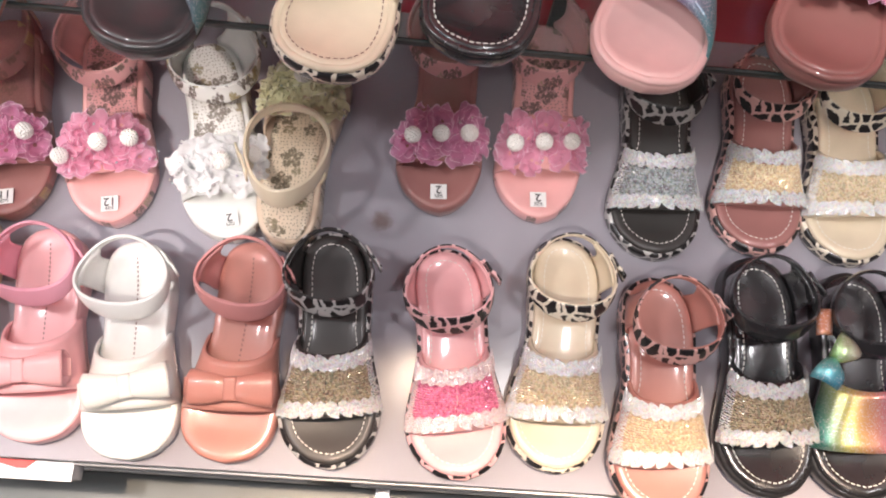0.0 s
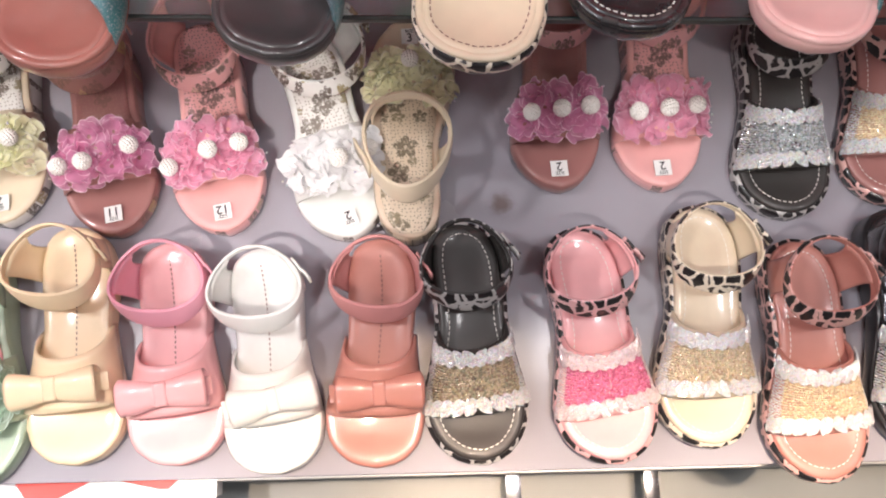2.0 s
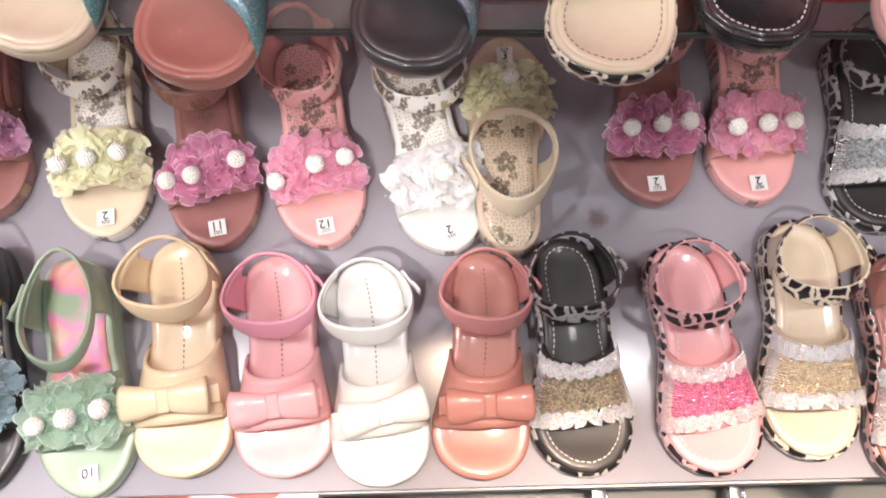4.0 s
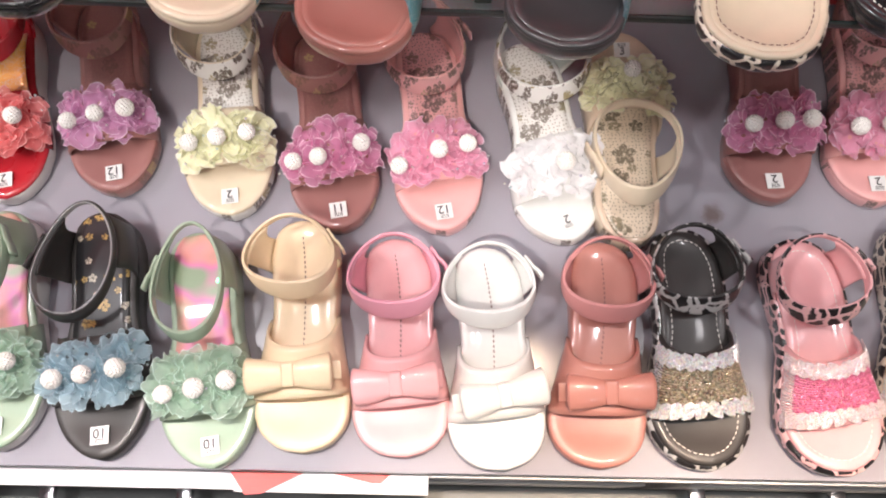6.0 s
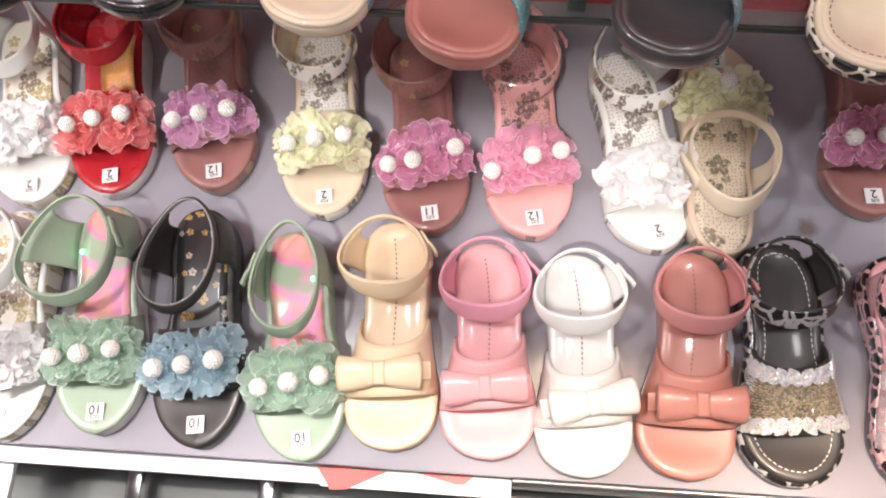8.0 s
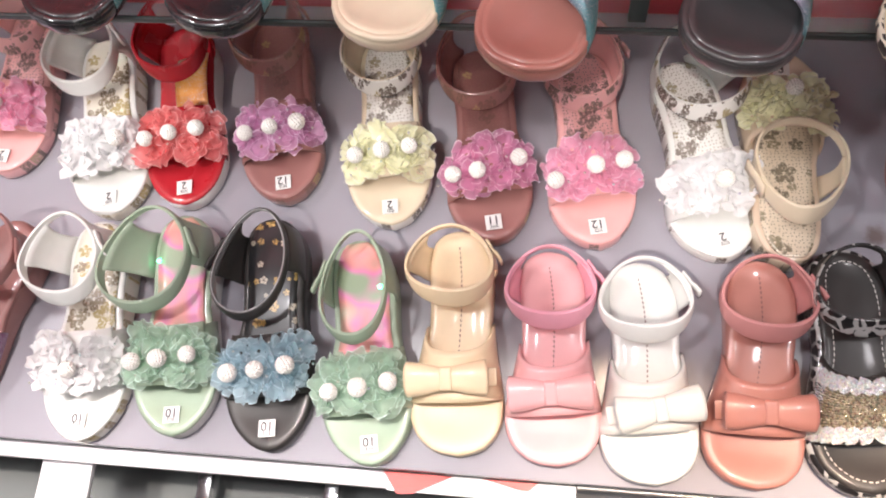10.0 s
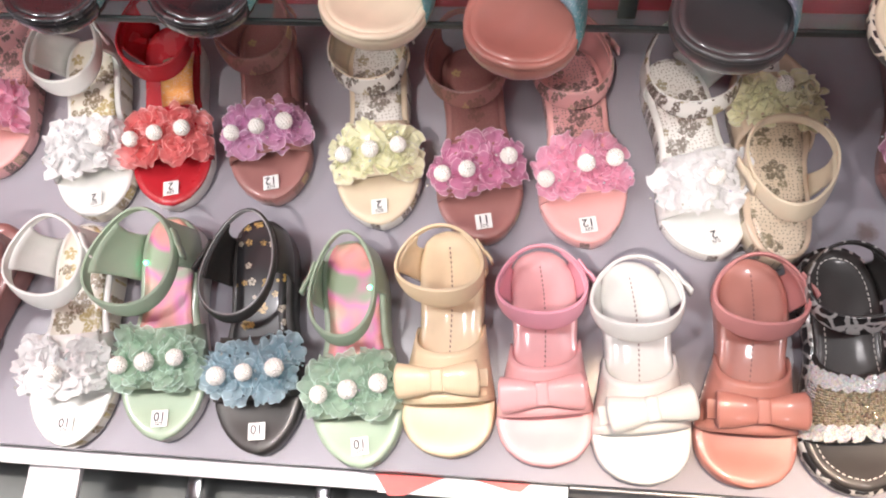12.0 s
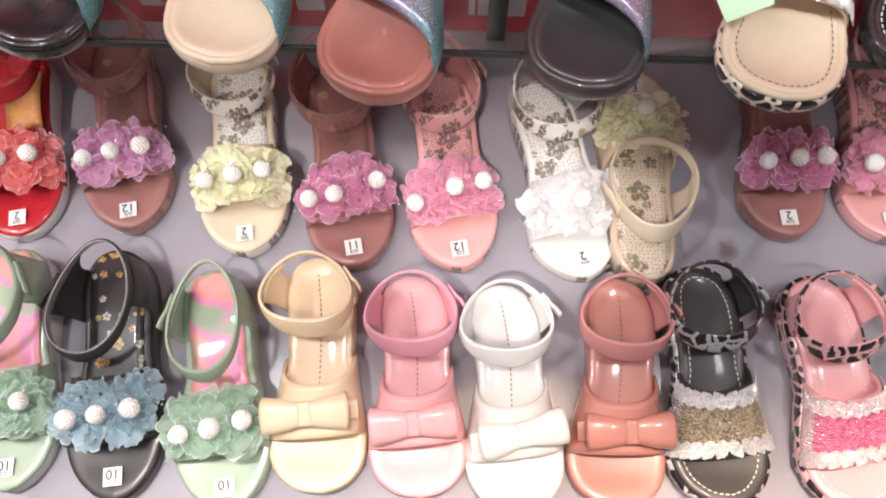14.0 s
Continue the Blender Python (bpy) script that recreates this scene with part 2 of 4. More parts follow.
WHITE, CREAM = (0.77, 0.78, 0.75), (0.72, 0.62, 0.46)
YELLOW, PINK, SALMON = (0.82, 0.66, 0.44), (0.84, 0.45, 0.46), (0.52, 0.23, 0.19)
MINT, RED, BROWN, BLUSH = (0.36, 0.46, 0.34), (0.44, 0.02, 0.03), (0.34, 0.155, 0.14), (0.80, 0.42, 0.40)
M = {
    "black": leather("black_patent", (0.040, 0.037, 0.035), 0.42, 0.1), "patent": leather("black_patent_gloss", (0.022, 0.022, 0.024), 0.25, 0.7), "white": leather("white_leather", WHITE),
    "cream": leather("cream_leather", CREAM), "yellow": leather("yellow_leather", YELLOW),
    "pink": leather("pink_leather", PINK), "salmon": leather("salmon_leather", SALMON),
    "orchid": leather("orchid_leather", (0.82, 0.38, 0.47), 0.45, 0.1), "rose": leather("rose_leather", (0.62, 0.28, 0.27), 0.45, 0.1),
    "mint": leather("mint_leather", MINT), "red": leather("red_leather", RED, 0.25, 0.5),
    "brown": leather("brown_leather", BROWN), "blush": leather("blush_leather", BLUSH),
    "slate": leather("slate_leather", (0.045, 0.045, 0.047), 0.3), "clay": leather("clay_leather", (0.38, 0.155, 0.125)), "cocoa": leather("cocoa_leather", (0.27, 0.115, 0.10)), "beige": leather("beige_leather", (0.70, 0.56, 0.42)),
    "powder": leather("powder_pink_leather", (0.80, 0.50, 0.47)), "sole_white": plain("white_rubber", (0.72, 0.71, 0.68), 0.6), "sole_black": plain("black_rubber", (0.02, 0.02, 0.022), 0.4, coat=0.5),
    "leo_white": animal_print("black_and_white_print", (0.46, 0.45, 0.44), scale=72.0, edge=0.085), "leo_pink": animal_print("black_and_pink_print", (0.80, 0.48, 0.48)),
    "leo_cream": animal_print("black_and_cream_print", (0.75, 0.68, 0.56)), "leo_salmon": animal_print("black_and_salmon_print", (0.70, 0.42, 0.38)),
    "print_white": flower_print("floral_white", (0.75, 0.74, 0.70), (0.22, 0.19, 0.16), (0.34, 0.30, 0.20), share=0.55),
    "print_gold": flower_print("floral_ivory", (0.75, 0.72, 0.62), (0.24, 0.19, 0.12), (0.42, 0.34, 0.15), False, 44.0),
    "print_pink": flower_print("floral_pink", (0.78, 0.42, 0.42), (0.20, 0.13, 0.12), (0.30, 0.19, 0.16), share=0.55),
    "print_cream": flower_print("floral_cream", (0.70, 0.60, 0.46), (0.19, 0.16, 0.11), (0.26, 0.22, 0.14), share=0.4),
    "print_black": flower_print("floral_black", (0.02, 0.02, 0.022), (0.62, 0.42, 0.14), (0.66, 0.60, 0.48), False, 52.0, share=0.6, size=0.17),
    "print_brown": flower_print("floral_brown", (0.30, 0.13, 0.12), (0.22, 0.11, 0.09), (0.46, 0.34, 0.16), share=0.3, size=0.22),
    "band_white": flower_print("floral_white_band", (0.78, 0.77, 0.73), (0.15, 0.12, 0.10), (0.36, 0.30, 0.16), False, 66.0),
    "band_pink": flower_print("floral_pink_band", (0.78, 0.42, 0.42), (0.22, 0.15, 0.13), (0.50, 0.36, 0.26), False, 66.0),
    "band_cream": flower_print("floral_cream_band", (0.70, 0.60, 0.46), (0.20, 0.17, 0.12), (0.36, 0.30, 0.16), False, 66.0),
    "band_brown": flower_print("floral_brown_band", (0.36, 0.17, 0.15), (0.24, 0.13, 0.10), (0.46, 0.32, 0.16), False, 66.0),
    "band_gold": flower_print("floral_ivory_band", (0.75, 0.72, 0.62), (0.30, 0.24, 0.14), (0.50, 0.40, 0.16), False, 66.0),
    "holo": holographic("holographic_foil"),
    "pearl": plain("pearl", (0.90, 0.88, 0.83), 0.3, 0.0, 0.04, coat=0.6),
    "thread": plain("white_thread", (0.8, 0.78, 0.72), 0.7), "thread_dark": plain("brown_thread", (0.22, 0.12, 0.10), 0.7),
    "sticker": plain("paper_sticker", (0.82, 0.82, 0.80), 0.55, rel=0.03), "ink": plain("black_ink", (0.02, 0.02, 0.02), 0.6),
    "chrome": plain("chrome", (0.55, 0.56, 0.58), 0.16, 1.0), "gem": stones("clear_gems", (0.8, 0.85, 0.9)),
    "st_silver": stones("silver_stones", (0.72, 0.71, 0.70), 0.3, 0.45), "st_gold": stones("gold_stones", (0.40, 0.34, 0.24), 0.5, 0.30),
    "st_hot": stones("hot_pink_stones", (0.88, 0.24, 0.40), 0.35, 0.1), "st_champ": stones("champagne_stones", (0.90, 0.68, 0.46), 0.3, 0.25),
    "st_white": stones("white_stones", (0.92, 0.89, 0.86), 0.15, 0.35), "st_rose": stones("rose_stones", (0.92, 0.74, 0.74), 0.2, 0.25), "st_pale": stones("pale_gold_stones", (0.76, 0.63, 0.44), 0.35, 0.3),
    "st_grey": stones("grey_stones", (0.42, 0.44, 0.44), 0.5, 0.3),
    "gl_blue": glitter("blue_glitter", [(0, (0.22, 0.24, 0.34)), (0.55, (0.34, 0.28, 0.42)), (1, (0.10, 0.40, 0.40))]),
    "gl_teal": glitter("teal_glitter", [(0, (0.10, 0.42, 0.38)), (0.3, (0.26, 0.26, 0.34)), (0.8, (0.34, 0.28, 0.40)), (1, (0.10, 0.36, 0.34))]),
    "gl_rainbow": glitter("rainbow_glitter", [(0, (0.10, 0.35, 0.28)), (0.2, (0.65, 0.60, 0.20)), (0.4, (0.85, 0.45, 0.22)), (0.6, (0.80, 0.30, 0.35)), (0.8, (0.70, 0.30, 0.60)), (1, (0.3, 0.35, 0.75))]),
    "gl_sea": glitter("sea_glitter", [(0, (0.10, 0.42, 0.62)), (1, (0.25, 0.62, 0.45))], 1, -0.01, 0.02), "gl_lime": glitter("lime_glitter", [(0, (0.35, 0.62, 0.25)), (1, (0.72, 0.64, 0.48))], 0, -0.04, -0.022),
    "gl_copper": glitter("copper_glitter", [(0, (0.55, 0.24, 0.14)), (1, (0.72, 0.42, 0.30))]), "tag": plain("mint_card", (0.55, 0.85, 0.58), 0.5),
    "gl_wine": glitter("wine_glitter", [(0, (0.30, 0.16, 0.26)), (0.5, (0.36, 0.12, 0.12)), (1, (0.26, 0.14, 0.26))]),
    "foil": glitter("orange_foil", [(0, (0.80, 0.55, 0.35)), (0.4, (0.85, 0.35, 0.08)), (0.8, (0.85, 0.6, 0.15)), (1, (0.7, 0.7, 0.6))], 1, -0.02, 0.06),
    "fl_mauve": organza("mauve_organza", (0.92, 0.42, 0.64)), "fl_pink": organza("pink_organza", (1.0, 0.48, 0.64), 0.16, 0.4),
    "fl_white": organza("white_organza", (1.0, 1.0, 1.0), 0.06, 0.28), "fl_lemon": organza("lemon_organza", (1.0, 1.0, 0.66), 0.08, 0.3),
    "fl_mint": organza("mint_organza", (0.62, 0.80, 0.66)), "fl_blue": organza("blue_organza", (0.56, 0.74, 0.82)),
    "fl_coral": organza("coral_organza", (1.0, 0.32, 0.32)), "fl_orchid": organza("orchid_organza", (0.88, 0.50, 0.74)),
    "laminate": laminate("pale_laminate"), "rail": plain("white_rail", (0.72, 0.70, 0.72), 0.4),
    "steel": plain("grey_metal", (0.42, 0.42, 0.42), 0.35, 0.4), "panel": plain("grey_panel", (0.34, 0.34, 0.34), 0.3),
    "ledge": plain("grey_gloss_ledge", (0.135, 0.145, 0.14), 0.42, 0.0, 0.22, 9), "floor": plain("grey_floor_tile", (0.26, 0.27, 0.275), 0.25, 0, 0.25, 6), "wall": plain("painted_wall", (0.25, 0.23, 0.25), 0.7), "redwall": plain("red_bounce_wall", (0.52, 0.06, 0.07), 0.6),
    "redpanel": plain("red_plastic", (0.72, 0.05, 0.07), 0.4), "paper": plain("white_paper", (0.80, 0.80, 0.80), 0.6),
    "redpaper": plain("red_tape", (0.72, 0.06, 0.05), 0.45), "glass_edge": plain("green_glass_edge", (0.012, 0.022, 0.021), 0.4), "led": emitter("green_led", (0.05, 1.0, 0.45), 7.0),
}
# paler hem tints put the highlights along the ribbon edges into the colour
for key, c in (("mauve", (0.92, 0.64, 0.76)), ("pink", (0.98, 0.66, 0.78)), ("white", (0.99, 0.99, 0.99)), ("lemon", (0.93, 0.93, 0.74)), ("mint", (0.70, 0.88, 0.78)), ("blue", (0.62, 0.78, 0.86)), ("coral", (0.97, 0.50, 0.48)), ("orchid", (0.92, 0.70, 0.86))):
    M["hem_" + key] = organza(key + "_hem", c, 0.05, 0.3)
glass, nt, b = node_mat("clear_glass")
b.inputs["Transmission Weight"].default_value, b.inputs["Roughness"].default_value, b.inputs["IOR"].default_value = 1.0, 0.02, 1.45
b.inputs["Base Color"].default_value = (0.80, 0.90, 0.88, 1)
M["glass"] = glass


# ---- mesh helpers ----
def mesh_of(name, verts, faces, smooth=True):
    me = bpy.data.meshes.new(name)
    me.from_pydata([tuple(map(float, v)) for v in verts], [], faces)
    if smooth:
        me.shade_smooth()
    me.update()
    return me


def part(name, data, material, parent, label="", sharp=None):
    """Link a mesh as one part under a thing or another part."""
    ob = new(name, data)
    if material is not None:
        if not data.materials:
            data.materials.append(material)
        elif data.materials[0] != material:
            ob.material_slots[0].link, ob.material_slots[0].material = "OBJECT", material
    ob.parent = parent
    if sharp:
        data.set_sharp_from_angle(angle=radians(sharp))
    return tagged(ob, label)


def thing(name, m, label, category, group=""):
    ob = new(name)
    ob.empty_display_size = 0.02
    ob.matrix_basis = m
    return tagged(ob, label, category, group)


def box_mesh(name, x0, x1, y0, y1, z0, z1, bevel=0.0, seg=2):
    bm = bmesh.new()
    bmesh.ops.create_cube(bm, size=1.0)
    for v in bm.verts:
        v.co = Vector(((x0 + x1) / 2 + v.co.x * (x1 - x0), (y0 + y1) / 2 + v.co.y * (y1 - y0), (z0 + z1) / 2 + v.co.z * (z1 - z0)))
    if bevel:
        bmesh.ops.bevel(bm, geom=bm.edges[:], offset=bevel, segments=seg, affect="EDGES", profile=0.6)
    me = bpy.data.meshes.new(name)
    bm.to_mesh(me)
    bm.free()
    if bevel:
        me.shade_smooth()
        me.set_sharp_from_angle(angle=radians(50))
    return me


def shell(name, grid, thick, wrap=False):
    """A sheet of the given points (rows x columns x 3) with thickness."""
    g = np.asarray(grid, float)
    du, dv = np.gradient(g, axis=0), np.gradient(g, axis=1)
    if wrap:
        du = (np.roll(g, -1, 0) - np.roll(g, 1, 0)) / 2
    n = np.cross(du, dv)
    n /= np.linalg.norm(n, axis=2, keepdims=True) + 1e-12
    a, c = g + n * thick / 2, g - n * thick / 2
    nu, nv = g.shape[:2]
    k = nu * nv
    verts = np.concatenate([a.reshape(-1, 3), c.reshape(-1, 3)])
    faces = []
    for i in range(nu if wrap else nu - 1):
        i2 = (i + 1) % nu
        for j in range(nv - 1):
            p, q, r, s = i * nv + j, i2 * nv + j, i2 * nv + j + 1, i * nv + j + 1
            faces += [(p, q, r, s), (s + k, r + k, q + k, p + k)]
        faces += [(i * nv + k, i2 * nv + k, i2 * nv, i * nv), (i * nv + nv - 1, i2 * nv + nv - 1, i2 * nv + nv - 1 + k, i * nv + nv - 1 + k)]
    if not wrap:
        for j in range(nv - 1):
            faces += [(j, j + 1, j + 1 + k, j + k), ((nu - 1) * nv + j + k, (nu - 1) * nv + j + 1 + k, (nu - 1) * nv + j + 1, (nu - 1) * nv + j)]
    return mesh_of(name, verts, faces)


# ---- the shape of a sandal: heel at +y, toe at -y, s runs from heel 0 to toe 1 ----
S_AT = [0, .006, .02, .05, .1, .17, .25, .35, .45, .58, .70, .78, .86, .92, .965, .99, 1]
ROUND = [0, .20, .36, .52, .63, .69, .70, .67, .66, .80, .96, 1.0, .95, .81, .58, .31, 0]
OVAL = [0, .20, .36, .52, .64, .70, .71, .69, .69, .82, .97, 1.0, .92, .75, .52, .27, 0]
POINTED = [0, .20, .36, .52, .64, .70, .71, .69, .70, .85, .98, .98, .86, .67, .44, .22, 0]


class Last:
    def __init__(self, length, width, toe=0.016, heel=0.030, foot=1, bend=0.004, shape=ROUND, spread=0.0):
        self.L, self.W, self.toe, self.heel, self.foot, self.bend, self.shape, self.spread = length, width / 2, toe, heel, foot, bend, shape, spread

    def w(self, s):
        return self.W * np.interp(s, S_AT, self.shape)

    def c(self, s):
        return self.foot * self.bend * (np.cos(np.asarray(s) * 5.2 - 1.2) - 0.35)

    def y(self, s):
        return self.L * (0.5 - np.asarray(s))

    def z(self, s):
        k = np.clip((0.78 - np.asarray(s)) / 0.55, 0, 1)
        return self.toe + (self.heel - self.toe) * k * k * (3 - 2 * k) + 0.003 * np.clip((np.asarray(s) - 0.85) / 0.15, 0, 1) ** 2

    def outline(self, n=26):
        s = 0.5 - 0.5 * np.cos(np.pi * np.arange(n + 1) / n)
        left = np.stack([self.c(s) - self.w(s), self.y(s), s], 1)
        right = np.stack([self.c(s) + self.w(s), self.y(s), s], 1)[1:-1][::-1]
        return np.concatenate([left, right])

    def ring(self, inset, dz, flat=None):
        o = self.outline()
        t = np.roll(o, -1, 0)[:, :2] - np.roll(o, 1, 0)[:, :2]
        t /= np.linalg.norm(t, axis=1, keepdims=True) + 1e-9
        nrm = np.stack([-t[:, 1], t[:, 0]], 1)
        xy = o[:, :2] + nrm * inset
        z = np.full(len(o), flat) if flat is not None else self.z(o[:, 2]) + dz
        return np.column_stack([xy, z])

    def stack(self, name, rings, bottom=True):
        n = len(rings[0])
        verts = np.concatenate(rings)
        faces = []
        for k in range(len(rings) - 1):
            for i in range(n):
                j = (i + 1) % n
                faces.append((k * n + i, k * n + j, (k + 1) * n + j, (k + 1) * n + i))
        h = n // 2

        def cap(base, flip):
            for i in range(h):
                l0, l1, r0, r1 = base + i, base + i + 1, base + (n - i) % n, base + n - i - 1
                f = tuple(dict.fromkeys((l0, r0, r1, l1)))
                faces.append(f[::-1] if flip else f)
        cap((len(rings) - 1) * n, True)
        if bottom:
            cap(0, False)
        return mesh_of(name, verts, faces)

    def arch(self, s, u, h, lift=0.0):
        """Point of the toe strap's arch: u from -1 to 1 across the foot."""
        a = u * math.pi / 2
        ws = float(self.w(s))
        wid = ws + self.spread * max(0.0, 0.93 * self.W - ws) - 0.0008
        x = float(self.c(s)) + math.copysign(abs(math.sin(a)) ** 0.92, u) * (wid + lift)
        zt = float(self.z(s))
        z = zt - 0.006 + (h + 0.006) * max(math.cos(a), 0.0) ** 0.72 + lift * math.cos(a)
        return np.array((x, float(self.y(s)), z))


def sole_parts(last, root, side, top, rim=0.0035, piped=False, stitch=None, flare=0.0):
    """Outsole and cushioned footbed. piped: a raised welt runs round the footbed. flare: how far the outsole stands out."""
    o, f = last, flare
    part("outsole", o.stack("outsole", [o.ring(0.004 - f, 0, 0.0), o.ring(0.0015 - f, 0, 0.001), o.ring(-f, 0, 0.005), o.ring(-f, -0.004), o.ring(0.0008 - f, -0.0012), o.ring(0.003, -0.0004)]), M[side], root)
    if piped:
        part("welt", o.stack("welt", [o.ring(0.0012, -0.0018), o.ring(0.0002, 0.0004), o.ring(0.0012, 0.0026), o.ring(rim, 0.0034), o.ring(rim + 0.0022, 0.0012)], False), M[top], root)
        part("footbed", o.stack("footbed", [o.ring(rim + 0.0010, 0.0006), o.ring(rim + 0.0022, 0.0026), o.ring(rim + 0.006, 0.0018), o.ring(rim + 0.011, -0.0004), o.ring(rim + 0.017, -0.0026), o.ring(rim + 0.024, -0.0048)], False), M[top], root)
    else:
        part("footbed", o.stack("footbed", [o.ring(0.0018, -0.0018), o.ring(0.0004 + f * 0.3, 0.0002), o.ring(0.0012 + f * 0.3, 0.0017), o.ring(0.0035, 0.0028), o.ring(0.007, 0.0029), o.ring(0.012, 0.0019), o.ring(0.017, 0.0008)], False), M[top], root)
    if stitch:
        pts = o.ring(rim + 0.0060, 0.0028 if not piped else 0.0022)
        verts, faces = [], []
        seg = np.linalg.norm(np.roll(pts, -1, 0) - pts, axis=1)
        cum = np.concatenate([[0], np.cumsum(seg)])
        loop = np.concatenate([pts, pts[:1]])
        pos = np.arange(0, cum[-1], 0.0048)
        for a in pos:
            e = [np.array([np.interp(q, cum, loop[:, k]) for k in range(3)]) for q in (a, a + 0.003)]
            d = e[1] - e[0]
            p = np.array((-d[1], d[0], 0)) / (np.linalg.norm(d) + 1e-9) * 0.0004
            up, b0 = np.array((0, 0, 0.0005)), len(verts)
            verts += [e[0] - p, e[0] + p, e[1] + p, e[1] - p, (e[0] + e[1]) / 2 + up]
            faces += [(b0 + i, b0 + (i + 1) % 4, b0 + 4) for i in range(4)]
        part("stitching", mesh_of("stitching", verts, faces), M[stitch], root)


def centre_seam(last, root, mat, s0=0.08, s1=0.62):
    verts, faces = [], []
    for s in np.arange(s0, s1, 0.022):
        x, z = float(last.c(s)), float(last.z(s)) + 0.0012
        y0, y1, b0 = float(last.y(s)), float(last.y(s + 0.012)), len(verts)
        verts += [(x - .0005, y0, z), (x + .0005, y0, z), (x + .0005, y1, z), (x - .0005, y1, z), (x, (y0 + y1) / 2, z + .0006)]
        faces += [(b0 + i, b0 + (i + 1) % 4, b0 + 4) for i in range(4)]
    part("seam", mesh_of("seam", verts, faces), M[mat], root)


def ankle_ring(last, root, mat, a=0.037, b=0.032, rise=0.034, lean=(0.0, 0.0), back=0.008, tall=0.0125, tabs=1, tab_mat=None, flap=1, tip=0.004, shear=0.009, wide=1, lining=None, twist=0.0):
    """The ankle strap: a closed band that stands over the heel, its side quarters and its loose end."""
    o = last
    yc = float(o.y(0)) - b - back
    zc = float(o.z(0.15)) + rise

    def at(th, v, out=0.0):
        # the band stands upright round the heel and lies aslant across the instep, where it is widest
        f = (1 - wide * math.cos(th)) / 2
        x = (a + out) * math.sin(th) * (1 - 0.13 * math.cos(th)) + twist * math.cos(th) + lean[0] * (0.88 + 0.12 * v)
        y = yc + (b + out) * math.cos(th) + lean[1] * (0.88 + 0.12 * v) + (v - 0.5) * shear * (1.25 * f ** 1.8 - 0.12)
        y += 0.0022 * f * math.sin(2 * th + 0.6 * o.foot)
        h = tall * (0.60 + 0.62 * f ** 1.3)
        z = zc + tip * math.cos(th) + (v - 0.5) * h + 0.0014 * math.sin(3 * th + o.foot)
        return np.array((x, y, z))
    ring = [[at(2 * math.pi * i / 56, v, 0.0009 * math.sin(math.pi * v)) for v in (0, .06, .5, .94, 1)] for i in range(56)]
    strap = part("ankle_strap", shell("ankle_strap", ring, 0.0013, True), M[mat], root)
    inner = [[at(2 * math.pi * i / 56, v, 0.0009 * math.sin(math.pi * min(max(v, 0), 1)) - 0.0011) for v in (-.01, .06, .5, .94, 1.02)] for i in range(56)]
    part("strap_lining", shell("strap_lining", inner, 0.0010, True), M[lining or tab_mat or mat], root)
    for sgn in (-1, 1):
        if tabs == 0:
            break
        lo, hi = (0.62, 1.75) if tabs == 1 else (1.25, 1.8)
        grid = []
        for i in range(15):
            k = i / 14
            th = sgn * (lo + (hi - lo) * k)
            top = at(th, 0.35, -0.0016)
            s = min(max(0.5 - top[1] / o.L, 0.015), 0.5)
            foot = np.array((float(o.c(s)) + sgn * float(o.w(s)) * 0.97, top[1], float(o.z(s)) - 0.001))
            narrow = 0.25 * (k - 0.5) * 0.02
            row = []
            for v in np.linspace(0, 1, 7):
                p = foot * (1 - v) + top * v
                p[0] += sgn * 0.004 * math.sin(math.pi * v)
                p[1] += narrow * math.sin(math.pi * v)
                row.append(p)
            grid.append(row)
        part("heel_quarter", shell("heel_quarter", grid, 0.0022), M[tab_mat or mat], root)
    if flap:
        g = [[at(flap * (1.05 + 0.55 * i / 9), v, 0.003 + 0.0045 * (i / 9) ** 2 * (1 if i > 5 else 0.2)) for v in (0.02, .5, .98)] for i in range(10)]
        part("strap_end", shell("strap_end", g, 0.0020), M[mat], root)
    return strap


def toe_strap(last, root, mat, rear=(0.43, 0.585), front=(0.74, 0.775), h=0.030, name="toe_strap", thick=0.0024, drop=0.2):
    """The band over the toes. rear, front: s at the sides and at the middle."""
    grid = []
    for i in range(33):
        u = -1 + i / 16
        m = 1 - abs(u) ** 2.0
        s0, s1 = rear[0] + (rear[1] - rear[0]) * m, front[0] + (front[1] - front[0]) * m
        grid.append([last.arch(s0 + (s1 - s0) * v, u, h * (1 - drop * v)) for v in np.linspace(0, 1, 9)])
    return part(name, shell(name, grid, thick), M[mat], root)


def on_strap(last, u, v, rear, front, h, drop=0.2, lift=0.0):
    m = 1 - abs(u) ** 2.0
    s0, s1 = rear[0] + (rear[1] - rear[0]) * m, front[0] + (front[1] - front[0]) * m
    return last.arch(s0 + (s1 - s0) * v, u, h * (1 - drop * v), lift)


def strap_frame(last, u, v, rear, front, h, lift=0.0):
    p = on_strap(last, u, v, rear, front, h, lift=lift)
    tx = on_strap(last, min(u + .04, 1), v, rear, front, h, lift=lift) - on_strap(last, max(u - .04, -1), v, rear, front, h, lift=lift)
    ty = on_strap(last, u, v - .05, rear, front, h, lift=lift) - on_strap(last, u, v + .05, rear, front, h, lift=lift)
    x = Vector(tx).normalized()
    n = x.cross(Vector(ty)).normalized()
    y = n.cross(x)
    m = Matrix((x, y, n)).transposed().to_4x4()
    m.translation = Vector(p)
    return m


